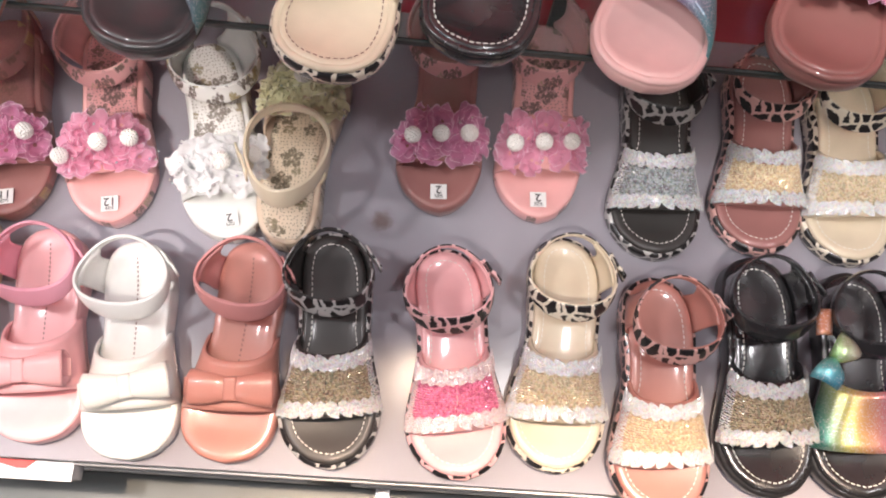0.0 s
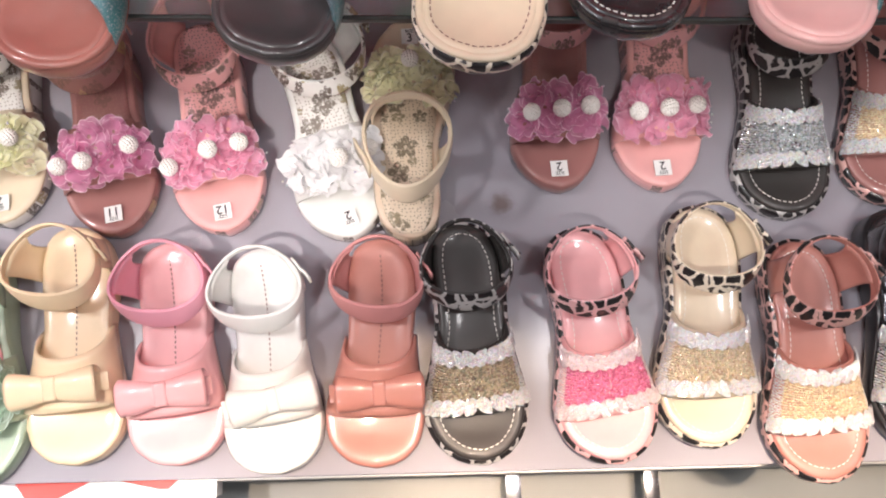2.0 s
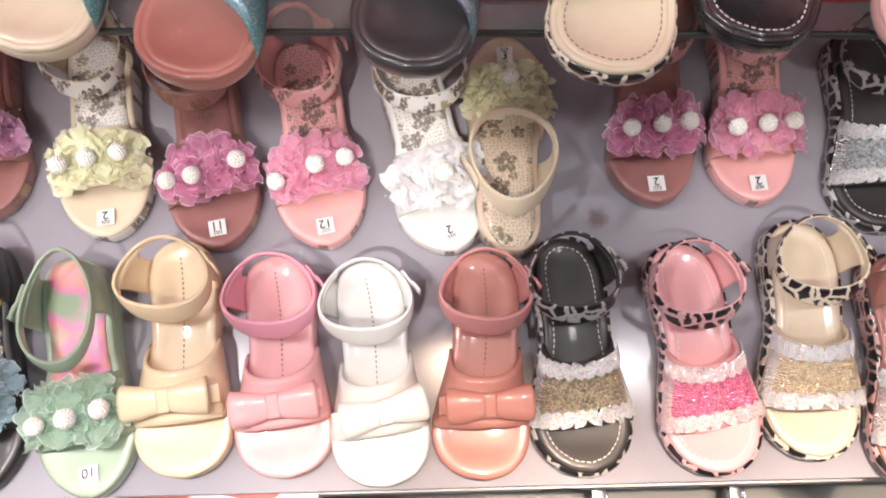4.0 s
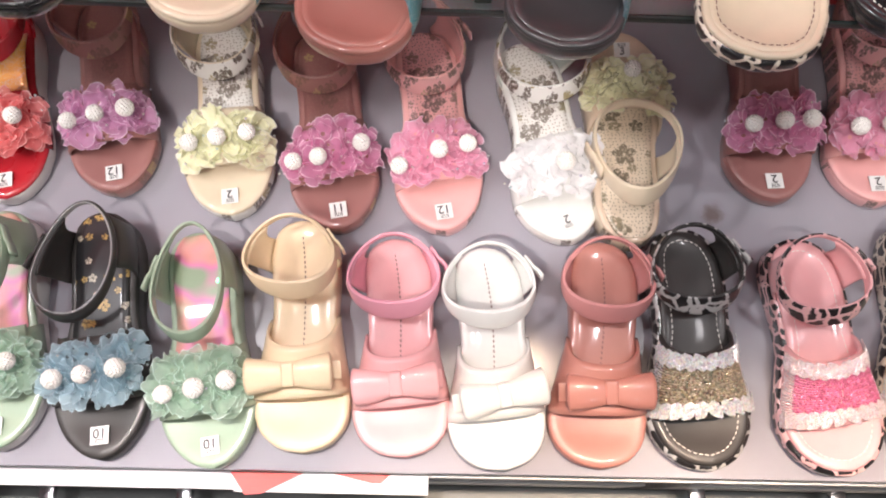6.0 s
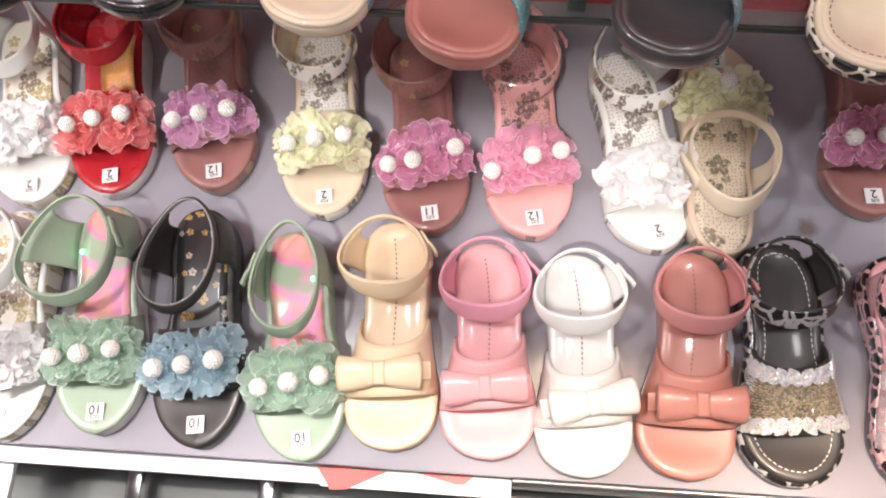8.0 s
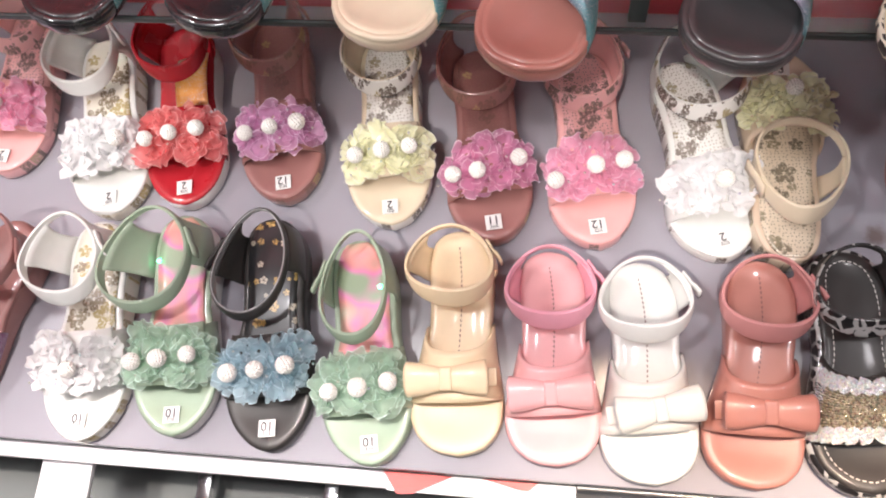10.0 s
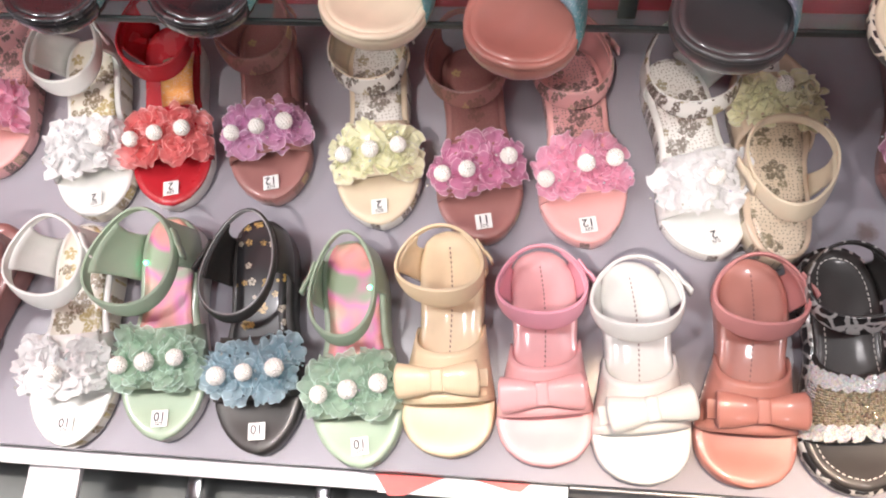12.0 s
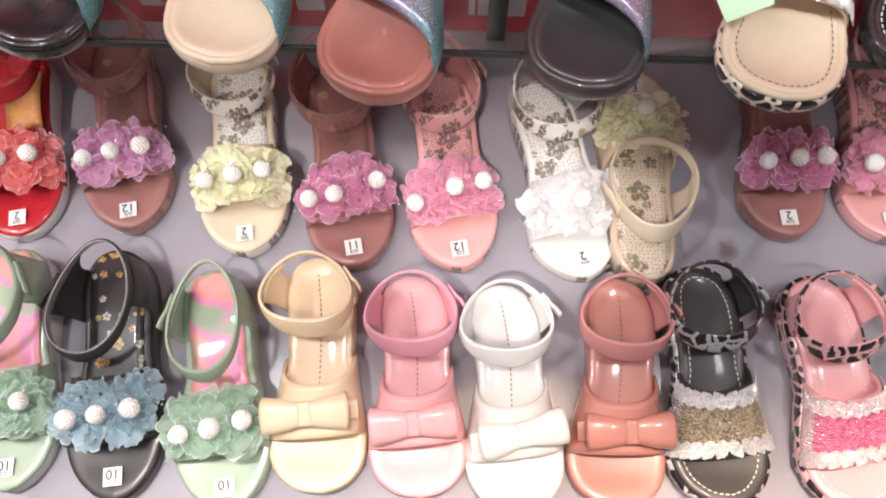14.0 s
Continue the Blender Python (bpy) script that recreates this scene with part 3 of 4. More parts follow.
# ---- decorations ----
def pearl_mesh():
    n = 104
    k = np.arange(n) + 0.5
    ph, th = np.arccos(1 - 2 * k / n), np.pi * (1 + 5 ** 0.5) * k
    seeds = np.stack([np.cos(th) * np.sin(ph), np.sin(th) * np.sin(ph), np.cos(ph)], 1)
    bm = bmesh.new()
    bmesh.ops.create_icosphere(bm, subdivisions=5, radius=1.0)
    for v in bm.verts:
        d = math.acos(min(1.0, float((seeds @ np.array(v.co)).max())))
        v.co *= 0.0070 * (1 + 0.20 * math.sqrt(max(0.0, 1 - (d / 0.168) ** 2)))
    me = bpy.data.meshes.new("pearl")
    bm.to_mesh(me)
    bm.free()
    me.shade_smooth()
    return me


PEARL = pearl_mesh()


def ruffle_mesh(seed):
    """One crumpled organza rosette: frilled ribbon rounds that cup and fold, each with a hem tinted paler for edge
    highlights.
    """
    r = random.Random(seed)
    verts, faces, hem = [], [], []
    steps = (0.0, 0.2, 0.4, 0.6, 0.8, 0.955, 1.0)
    for layer in range(3):
        n, rad = 84, (0.0200, 0.0172, 0.0130)[layer] * r.uniform(0.92, 1.06)
        k1, p1, k2, p2 = r.choice((3, 4, 5)), r.uniform(0, 6.3), r.choice((2, 3)), r.uniform(0, 6.3)
        tiltx, tilty = r.uniform(-.30, .30), r.uniform(-.30, .30)
        base, far = len(verts), Vector((r.uniform(0, 9), r.uniform(0, 9), layer * 1.7))
        for f in steps:
            for i in range(n):
                th = 2 * math.pi * i / n
                ph = k1 * th + p1 + 0.8 * math.sin(k2 * th + p2)
                rr = 0.0025 + (rad - 0.0025) * f * (1 + 0.10 * math.sin(k2 * th + p2) + 0.15 * math.sin(ph) * f)
                tw = th - 0.62 * f * math.cos(ph) / k1
                x, y = rr * math.cos(tw), rr * math.sin(tw)
                z = 0.0012 + layer * 0.0023 + f ** 1.3 * (0.0020 + layer * 0.0026) + f * f * 0.0046 * math.sin(ph + 1.0)
                crush = noise.noise_vector(Vector((x, y, z)) * 95 + far) * 0.0066 * f + noise.noise_vector(Vector((x, y, z)) * 330 + far) * 0.0008 * f
                verts.append((x + crush.x, y + crush.y, z + x * tiltx + y * tilty + crush.z))
        for j in range(len(steps) - 1):
            for i in range(n):
                a, c = base + j * n + i, base + j * n + (i + 1) % n
                faces.append((a, c, c + n, a + n))
                hem.append(1 if j == len(steps) - 2 else 0)
    me = mesh_of("ruffle", verts, faces)
    me.materials.append(M["fl_white"])
    me.materials.append(M["hem_white"])
    me.polygons.foreach_set("material_index", hem)
    return me


RUFFLES = [ruffle_mesh(k) for k in range(8)]


def flower_trim(last, root, mat, rear, front, h, seed, pearls=((-.29, .52), (0.0, .5), (.29, .46)), backing="white", size=1.0, pearl=True):
    """Organza rosettes across the toe strap with textured pearls."""
    r = random.Random(seed)
    grid = [[on_strap(last, 0.70 * size * (i / 12 - 1), v, rear, front, h, lift=0.0024) for v in np.linspace(-0.05, 0.93, 7)] for i in range(25)]
    part("ruffle_backing", shell("ruffle_backing", grid, 0.0006), M[backing], root)
    spots = [(-.58, .40), (-.50, .78), (-.34, .12), (-.24, .55), (-.16, .90), (-.02, .18), (.10, .62), (.24, .92), (.32, .16), (.40, .58), (.58, .36), (.54, .82)]
    for u, v in spots:
        u, v = u * size + r.uniform(-.05, .05), 0.46 + (v - 0.5) * 0.78 + r.uniform(-.08, .08)
        k = size * r.uniform(0.66, 0.90)
        ob = new("ruffle", RUFFLES[r.randrange(8)])
        ob.parent = root
        ob.matrix_basis = strap_frame(last, u, v, rear, front, h, 0.001) @ pose(0, 0, 0, r.uniform(-16, 16), r.uniform(-16, 16), r.uniform(0, 360)) @ Matrix.Diagonal((k, k, k * r.uniform(.65, 1.0), 1))
        for slot, key in zip(ob.material_slots, (mat, mat.replace("fl_", "hem_"))):
            slot.link, slot.material = "OBJECT", M[key]
    if pearl:
        for u, v in pearls:
            m = strap_frame(last, u, v + 0.08, rear, front, h, 0.0150)
            ob = part("pearl", PEARL, M["pearl"], root)
            ob.matrix_basis = m @ pose(0, 0, 0, r.uniform(0, 360), r.uniform(0, 360), 0) @ Matrix.Scale(r.uniform(0.92, 1.03), 4)
    verts, faces = [], []
    for _ in range(7):
        p = np.array(strap_frame(last, r.uniform(-.8, .8), r.uniform(.1, .95), rear, front, h, 0.011).translation)
        d, b0 = 0.0014, len(verts)
        verts += [p + (d, 0, 0), p + (0, d, 0), p - (d, 0, 0), p - (0, d, 0), p + (0, 0, d * 1.3), p - (0, 0, d)]
        faces += [(b0 + i, b0 + (i + 1) % 4, b0 + 4) for i in range(4)] + [(b0 + (i + 1) % 4, b0 + i, b0 + 5) for i in range(4)]
    part("gem_sprinkle", mesh_of("gem_sprinkle", verts, faces, False), M["gem"], root)["kind"] = "stuff"


def stone_cloud(name, mats, mat, root, size=0.00085):
    """Small cut stones, one for each frame given, as one part."""
    verts, faces = [], []
    for m in mats:
        b0 = len(verts)
        for x, y, z in ((-1, -1, 0), (1, -1, 0), (1, 1, 0), (-1, 1, 0), (-.45, -.45, .8), (.45, -.45, .8), (.45, .45, .8), (-.45, .45, .8)):
            verts.append(m @ Vector((x * size, y * size, z * size)))
        faces += [(b0 + 4, b0 + 5, b0 + 6, b0 + 7)] + [(b0 + i, b0 + (i + 1) % 4, b0 + 4 + (i + 1) % 4, b0 + 4 + i) for i in range(4)]
    ob = part(name, mesh_of(name, verts, faces, False), M[mat], root)
    return tagged(ob, kind="stuff")


def rhinestone_trim(last, root, leaf, centre, rear, front, h, seed):
    """Strings of stones along the middle and leaf-shaped clusters along both edges of the toe strap."""
    r = random.Random(seed)
    mats = []
    for row in range(15):
        v = 0.25 + 0.53 * row / 14
        for u in np.arange(-.64, .64, 0.022):
            bow = 0.06 * math.cos(u * 2.6)
            mats.append(strap_frame(last, u + r.uniform(-.005, .005), v + (0.5 - v) * bow * 2 + r.uniform(-.004, .004), rear, front, h, 0.0014 + r.uniform(0, 0.0004)) @ pose(0, 0, 0, r.uniform(-34, 34), r.uniform(-34, 34), r.uniform(-12, 12)))
    stone_cloud("rhinestone_centre", mats, centre, root, 0.00092)
    leaves = []
    for edge in (0, 1):
        for i in range(12):
            u0 = -.82 + 1.64 * i / 11
            tip = -1 if u0 < 0 else 1
            base = strap_frame(last, u0, 0.14 if edge == 0 else 0.88, rear, front, h, 0.0020 + 0.0006 * (i % 2))
            turn = pose(0, 0, 0, 0, 0, (90 if edge == 0 else -90) - 33 * tip * (1 if edge == 0 else -1))
            for a in range(-5, 6):
                q = (a + 5.6) / 11.2
                wid = 0.0052 * math.sin(math.pi * q ** 0.8) ** 0.75
                for c in np.arange(-wid, wid + 1e-6, 0.00135):
                    leaves.append(base @ turn @ pose(a * 0.00142, c, 0.0008 + 0.0008 * (1 - abs(c) / 0.0053), r.uniform(-12, 12), r.uniform(-12, 12), 0))
    for sgn in (-1, 1):
        for v in np.arange(.2, .84, 0.033):
            for du in np.arange(0, .25, 0.030):
                leaves.append(strap_frame(last, sgn * (.65 + du), v + r.uniform(-.008, .008), rear, front, h, 0.0016) @ pose(0, 0, 0, r.uniform(-16, 16), r.uniform(-16, 16), 0))
    stone_cloud("rhinestone_border", leaves, leaf, root, 0.00072)


def bow_trim(last, root, mat, rear, front, h, lean=0.0, shift=0.0):
    """A leather bow: two open tubes that widen from the waist, a knot band, and a flat tail behind."""
    m = strap_frame(last, 0.0, 0.52, rear, front, h, 0.0015)
    bow = part("bow", box_mesh("bow_base", -0.036 - shift, 0.036 - shift, -0.0075, 0.0075, -0.004, -0.0012, 0.001), M[mat], root)
    bow.matrix_basis = m @ pose(shift, 0, 0, 0, 0, lean)
    for sgn in (-1, 1):
        grid = []
        for i in range(14):
            k = i / 13
            x = sgn * (0.0030 + 0.0325 * k)
            wy = 0.0088 + 0.0058 * k ** 0.9
            hz = 0.0034 + 0.0050 * k ** 0.8
            sag = -0.0050 * k * k
            row = []
            for j in range(28):
                a = 2 * math.pi * j / 28
                c, d = math.cos(a), math.sin(a)
                bulge = 1 + 0.05 * math.sin(math.pi * k) * (1 if d > 0 else 0.3)
                row.append((x - sgn * 0.0022 * k * abs(c) ** 3, wy * bulge * math.copysign(abs(c) ** 0.8, c), 0.0075 + sag + hz * math.copysign(abs(d) ** 0.85, d)))
            grid.append(row)
        g = np.array(grid).transpose(1, 0, 2)
        if sgn > 0:
            g = g[::-1]
        part("loop", shell("loop", g, 0.0013, True), M[mat], bow)
    part("knot", box_mesh("knot", -0.0056, 0.0056, -0.0100, 0.0100, 0.001, 0.0128, 0.0026, 3), M[mat], bow)


TEXTS = {}


def letters(text, size):
    """Flat lettering from the built-in font, centred on its middle."""
    if (text, size) not in TEXTS:
        cu = bpy.data.curves.new("lettering", "FONT")
        cu.body, cu.size, cu.align_x, cu.align_y, cu.offset = text, size, "CENTER", "CENTER", size * 0.012
        ob = bpy.data.objects.new("lettering", cu)
        TEXTS[text, size] = bpy.data.meshes.new_from_object(ob)
        bpy.data.objects.remove(ob)
    return TEXTS[text, size]


def sticker(last, root, number, s=0.905, u=0.0, turn=0.0, paper=True):
    w = 0.0150
    x, y, z = float(last.c(s)) + u, float(last.y(s)), float(last.z(s)) + 0.0053
    st = part("size_sticker", box_mesh("size_sticker", -w / 2, w / 2, -0.0074, 0.0074, -0.0006, 0.0002), M["sticker" if paper else "white"], root)
    st.matrix_basis = pose(x, y, z, 4.6, 0, 180 + turn)
    a = part("number", letters(number, 0.0112), M["ink"], st)
    a.matrix_basis = pose(0, -0.0020, 0.0005)
    c = part("word", letters("SIZE", 0.0042), M["ink"], st)
    c.matrix_basis = pose(0, 0.0045, 0.0005)


GROUPS = {"front": "sandals in the front row of the shelf", "back": "sandals in the back row of the shelf", "glass": "sandals on the glass shelf"}


def place(toe, heel, z, row, label, length=None):
    """The root of a sandal from the plan places of its toe and heel."""
    dx, dy = toe[0] - heel[0], toe[1] - heel[1]
    n = math.hypot(dx, dy)
    length = length or n
    rz = math.degrees(math.atan2(dx, -dy))
    cx, cy = toe[0] - dx / n * length / 2, toe[1] - dy / n * length / 2
    return thing("sandal", pose(cx, cy, z, 0, 0, rz), label, "sandal", GROUPS[row]), length


def bow_sandal(toe, heel, color, label, strap=None, lean=(0, 0), row="front", foot=1, seam="thread_dark", bow_turn=0.0, bow_shift=0.0, flap=1):
    root, L = place(toe, heel, SHELF_Z, row, label)
    o = Last(L, 0.083, 0.015, 0.027, foot, spread=0.22)
    sole_parts(o, root, color, color)
    centre_seam(o, root, seam)
    rear, front, h = (0.43, 0.575), (0.755, 0.785), 0.027
    toe_strap(o, root, color, rear, front, h)
    bow_trim(o, root, color, rear, front, h, bow_turn, bow_shift)
    ankle_ring(o, root, strap or color, lean=lean, flap=flap)


def flower_sandal(toe, heel, color, petal, label, insole=None, strap=None, size="2", lean=(0, 0), row="back", foot=1, rim=None, side=None, seed=1, pearls=((-.29, .52), (0.0, .5), (.29, .46)), tall=0.012, led=None, sticker_at=(0.905, 0.0, 0.0), flap=1, b=0.034, a=0.036, rise=0.036, shear=0.008, back=0.006, paper=True, tabs=1, patch=False, length=None, width=0.082, petal_size=0.93, plain_strap=None, wide=1, twist=0.0, lining=None):
    root, L = place(toe, heel, SHELF_Z, row, label, length)
    o = Last(L, width, 0.016, 0.030, foot, shape=POINTED, spread=0.2)
    if insole and insole.startswith("print") and insole != "print_black":
        side = side or insole.replace("print_", "band_")
    sole_parts(o, root, side or color, color)
    if insole:
        s = np.concatenate([[0.022, 0.030, 0.042, 0.06], np.linspace(0.085, 0.64, 20)])
        grid = []
        for si in s:
            wi = min(float(o.w(si)) - 0.006, width * 0.30)
            grid.append([(float(o.c(si)) + wi * k, float(o.y(si)), float(o.z(si)) + 0.0040) for k in np.linspace(-1, 1, 7)])
        part("sock_lining", shell("sock_lining", grid, 0.0012), M[insole], root)
    rear, front, h = (0.50, 0.56), (0.765, 0.79), 0.031
    toe_strap(o, root, plain_strap or color, rear, front, h)
    if not plain_strap:
        flower_trim(o, root, petal, rear, front, h, seed, pearls, color, petal_size)
    ankle_ring(o, root, (strap or color).replace("print_", "band_"), a=a, b=b, rise=rise, lean=lean, tall=tall, flap=flap, tabs=tabs, shear=shear, back=back, wide=wide, twist=twist, lining=lining, tab_mat=color if strap and strap.startswith("print") else None)
    if patch:
        grid = [[(-0.004 + 0.034 * k - 0.004 * q, float(o.y(0.22 + 0.28 * q)), float(o.z(0.22 + 0.28 * q)) + 0.006 + 0.006 * k + 0.004 * math.sin(3 * q)) for k in np.linspace(0, 1, 6)] for q in np.linspace(0, 1, 9)]
        part("foil_patch", shell("foil_patch", grid, 0.0012), M["foil"], root, "orange holographic foil patch")
    if size:
        sticker(o, root, size, *sticker_at, paper=paper)
    if led:
        bm = bmesh.new()
        bmesh.ops.create_icosphere(bm, subdivisions=2, radius=0.0022)
        me = bpy.data.meshes.new("led")
        bm.to_mesh(me)
        bm.free()
        ob = part("led", me, M["led"], root, "small green light")
        ob.location = (led[0], float(o.y(led[1])), float(o.z(led[1])) + 0.005)
    return root, o


def stone_sandal(toe, heel, color, leaf, centre, label, edge="leo_white", strap=None, stitch="thread", lean=(0, 0), row="front", foot=1, seed=1, glit=None, flap=1, length=None, z=None, size=None, side_bow=False):
    root, L = place(toe, heel, SHELF_Z if z is None else z, row, label, length)
    o = Last(L, 0.084, 0.017, 0.028, foot, shape=OVAL)
    sole_parts(o, root, edge, color, rim=0.004, stitch=stitch, flare=0.0024)
    rear, front, h = (0.43, 0.555), (0.775, 0.810), 0.028
    toe_strap(o, root, glit or color, rear, front, h)
    if not glit:
        rhinestone_trim(o, root, leaf, centre, rear, front, h, seed)
    ankle_ring(o, root, strap or edge, lean=lean, tall=0.0125, rise=0.035, b=0.034, a=0.0365, tab_mat=color, flap=flap)
    if side_bow:
        for tip, wide, mat in (((-0.052, -0.006), 0.012, "gl_sea"), ((-0.024, 0.028), 0.011, "gl_lime")):
            knot, d = np.array((-0.041, 0.014)), np.array(tip) - np.array((-0.041, 0.014))
            side = np.array((-d[1], d[0])) / np.linalg.norm(d)
            grid = [[(*(knot + d * k + side * q * (0.004 + wide * 0.7 * math.sin(1.9 * k))), 0.067 + 0.006 * math.sin(3 * k) - 0.004 * q * q) for q in np.linspace(-1, 1, 7)] for k in np.linspace(0, 1, 8)]
            part("side_bow", shell("side_bow", grid, 0.0016), M[mat], root, "small iridescent side bow")
        grid = [[(-0.046 + 0.0065 * q + 0.003 * k, 0.034 + 0.022 * k, 0.066 - 0.003 * q * q) for q in np.linspace(-1, 1, 5)] for k in np.linspace(0, 1, 6)]
        part("strap_patch", shell("strap_patch", grid, 0.0014), M["gl_copper"], root, "copper glitter patch")
    return root, o


def glass_sandal(toe, turn, color, trim, label, kind="glitter", edge=None, foot=1, stitch=None, seed=1, length=0.19, tag=None):
    t = radians(turn)
    heel = (toe[0] - math.sin(t) * length, toe[1] + math.cos(t) * length)
    root, L = place(toe, heel, GLASS_Z + 0.001, "glass", label)
    o = Last(L, 0.085, 0.013, 0.028, foot)
    sole_parts(o, root, edge or color, color, rim=0.0042, piped=True, stitch=stitch, flare=0.002 if edge else 0.0)
    h = 0.030
    if kind == "glitter":
        # the strap crosses aslant, its front edge further forward on one side
        grid = []
        for i in range(29):
            u = -1 + i / 14
            s0, s1 = 0.38 + 0.06 * (1 - u * u), 0.73 + 0.12 * u * foot - 0.03 * (1 - u * u)
            grid.append([o.arch(s0 + (s1 - s0) * v, u, h * (1 - 0.15 * v)) for v in np.linspace(0, 1, 8)])
        part("toe_strap", shell("toe_strap", grid, 0.0024), M[trim], root)
    elif kind == "stones":
        rear, front = (0.40, 0.47), (0.66, 0.66)
        toe_strap(o, root, color, rear, front, h)
        rhinestone_trim(o, root, "st_silver", trim, rear, front, h, seed)
    else:
        rear, front = (0.42, 0.48), (0.66, 0.68)
        toe_strap(o, root, color, rear, front, h)
        flower_trim(o, root, trim, rear, front, h, seed, backing=color)
    ankle_ring(o, root, edge if edge and edge.startswith("leo") else color, tall=0.012)
    if tag:
        ob = part("price_tag", box_mesh("price_tag", -0.016, 0.016, -0.019, 0.019, -0.0004, 0.0004), M["tag"], root, "mint green card tag")
        ob.matrix_basis = pose(*tag)


# ---- the shop shell ----
def setting(name, me, mat, label=""):
    ob = new(name, me)
    me.materials.append(M[mat])
    return tagged(ob, label, kind="structure")


# unseen ceiling and side walls close the room; their dark tone limits bounce light
X0, X1, Y0, Y1, TOP = -3.0, 2.6, -3.2, 0.56, 2.45
setting("floor", box_mesh("floor", X0, X1, Y0, Y1, -0.1, 0.0), "floor", "grey polished tile floor")
setting("ceiling", box_mesh("ceiling", X0, X1, Y0, Y1, TOP, TOP + 0.1), "wall", "plain unseen ceiling, toned dark to limit bounce light")
# red is added to this wall so that it bounces reddish fill light
setting("wall_north", box_mesh("wall_north", X0, X1, Y1, Y1 + 0.1, 0, TOP), "redwall", "wall behind the shelves, coloured red to tint the bounce light")
setting("wall_south", box_mesh("wall_south", X0, X1, Y0 - 0.1, Y0, 0, TOP), "wall", "plain unseen wall, toned dark to limit bounce light")
setting("wall_west", box_mesh("wall_west", X0 - 0.1, X0, Y0, Y1, 0, TOP), "wall", "plain unseen wall, toned dark to limit bounce light")
setting("wall_east", box_mesh("wall_east", X1, X1 + 0.1, Y0, Y1, 0, TOP), "wall", "plain unseen wall, toned dark to limit bounce light")


def fill_panel(x, y, long, wide, power):
    root = thing("fill_panel", pose(x, y, TOP), "unseen fill light panel at the ceiling with a thin frame", "lamp", "ceiling panels")
    for sx, sy, a, b in ((0, 1, long / 2 + 0.01, 0.006), (0, -1, long / 2 + 0.01, 0.006), (1, 0, 0.006, wide / 2), (-1, 0, 0.006, wide / 2)):
        cx, cy = sx * (long / 2 + 0.007), sy * (wide / 2 + 0.007)
        part("frame_bar", box_mesh("frame_bar", cx - a, cx + a, cy - b, cy + b, -0.03, -0.001), M["rail"], root)
    lamp = bpy.data.lights.new("diffuser", "AREA")
    lamp.shape, lamp.size, lamp.size_y, lamp.energy, lamp.color = "RECTANGLE", long, wide, power, PANEL
    ob = new("diffuser", lamp)
    ob.parent, ob.location = root, (0, 0, -0.02)


def spot_lamp(x, y, power, aim, color, cone=16, reach=1.75):
    """An unseen small ceiling downlight with a narrow beam."""
    root = thing("spot_light", pose(x, y, TOP), "unseen small round ceiling downlight with warm beam", "lamp", "ceiling downlights")
    bm = bmesh.new()
    bmesh.ops.create_cone(bm, cap_ends=False, segments=32, radius1=0.055, radius2=0.045, depth=0.03)
    me = bpy.data.meshes.new("collar")
    bm.to_mesh(me)
    bm.free()
    part("collar", me, M["chrome"], root).location = (0, 0, -0.016)
    lamp = bpy.data.lights.new("beam", "SPOT")
    lamp.energy, lamp.color, lamp.shadow_soft_size, lamp.spot_size, lamp.spot_blend = power, color, 0.026, radians(cone), 0.85
    ob = new("beam", lamp)
    ob.parent, ob.matrix_basis = root, look((0, 0, -0.04), (aim[0] - x, aim[1] - y, -reach))


for lx, ly, ll, lw, lp in AMBIENT:
    fill_panel(lx, ly, ll, lw, lp)
for lx, lp, lc in SPOTS:
    spot_lamp(lx, 0.10, lp, (lx, -0.118), lc, 17)
for lx, lp in BOUNCE_WASH:
    spot_lamp(lx, -0.12, lp, (lx, 0.46), NEUTRAL, 15, 1.47)
for lx, lp in BACK_FILL:
    spot_lamp(lx - 0.22, -0.50, lp, (lx, 0.245), NEUTRAL, 9.5, 1.70)

# ---- the display: counter, glass shelf, drawers ----
EDGE = 1.25
display = thing("display_counter", pose(0, 0, 0), "pale laminate shoe display counter with grey drawers and chrome handles", "counter")
SLANT = pose(0, 0.009, 0, 0, 0, EDGE)


def display_part(name, box, mat, label="", bevel=0.002):
    ob = part(name, box_mesh(name, *box, bevel), M[mat], display, label)
    ob.matrix_basis = SLANT
    return ob


display_part("shelf_board", (-1.25, 1.25, 0.0, 0.50, SHELF_Z - 0.025, SHELF_Z), "laminate")
display_part("front_rail", (-1.25, -0.302, -0.016, 0.0, SHELF_Z - 0.060, SHELF_Z - 0.034), "rail", "white front rail")
display_part("metal_rail", (-0.300, 1.25, -0.003, 0.0, SHELF_Z - 0.055, SHELF_Z - 0.027), "steel", "grey metal rail", 0.001)
display_part("bracket", (-0.826, -0.772, -0.16, 0.0, SHELF_Z - 0.070, SHELF_Z - 0.062), "rail", "white bracket plate")
for x0, x1 in ((-1.15, -0.66), (-0.62, -0.10), (-0.06, 0.42), (0.46, 0.95)):
    display_part("drawer", (x0, x1, -0.006, 0.016, 0.34, 0.612), "panel", "grey drawer front", 0.003)
display_part("lower_ledge", (-1.2, 1.2, -0.13, -0.0065, 0.470, 0.486), "ledge", "grey lower ledge", 0.003)
part("carcass", box_mesh("carcass", -1.2, 1.2, 0.06, 0.50, 0.0, SHELF_Z - 0.026), M["panel"], display)


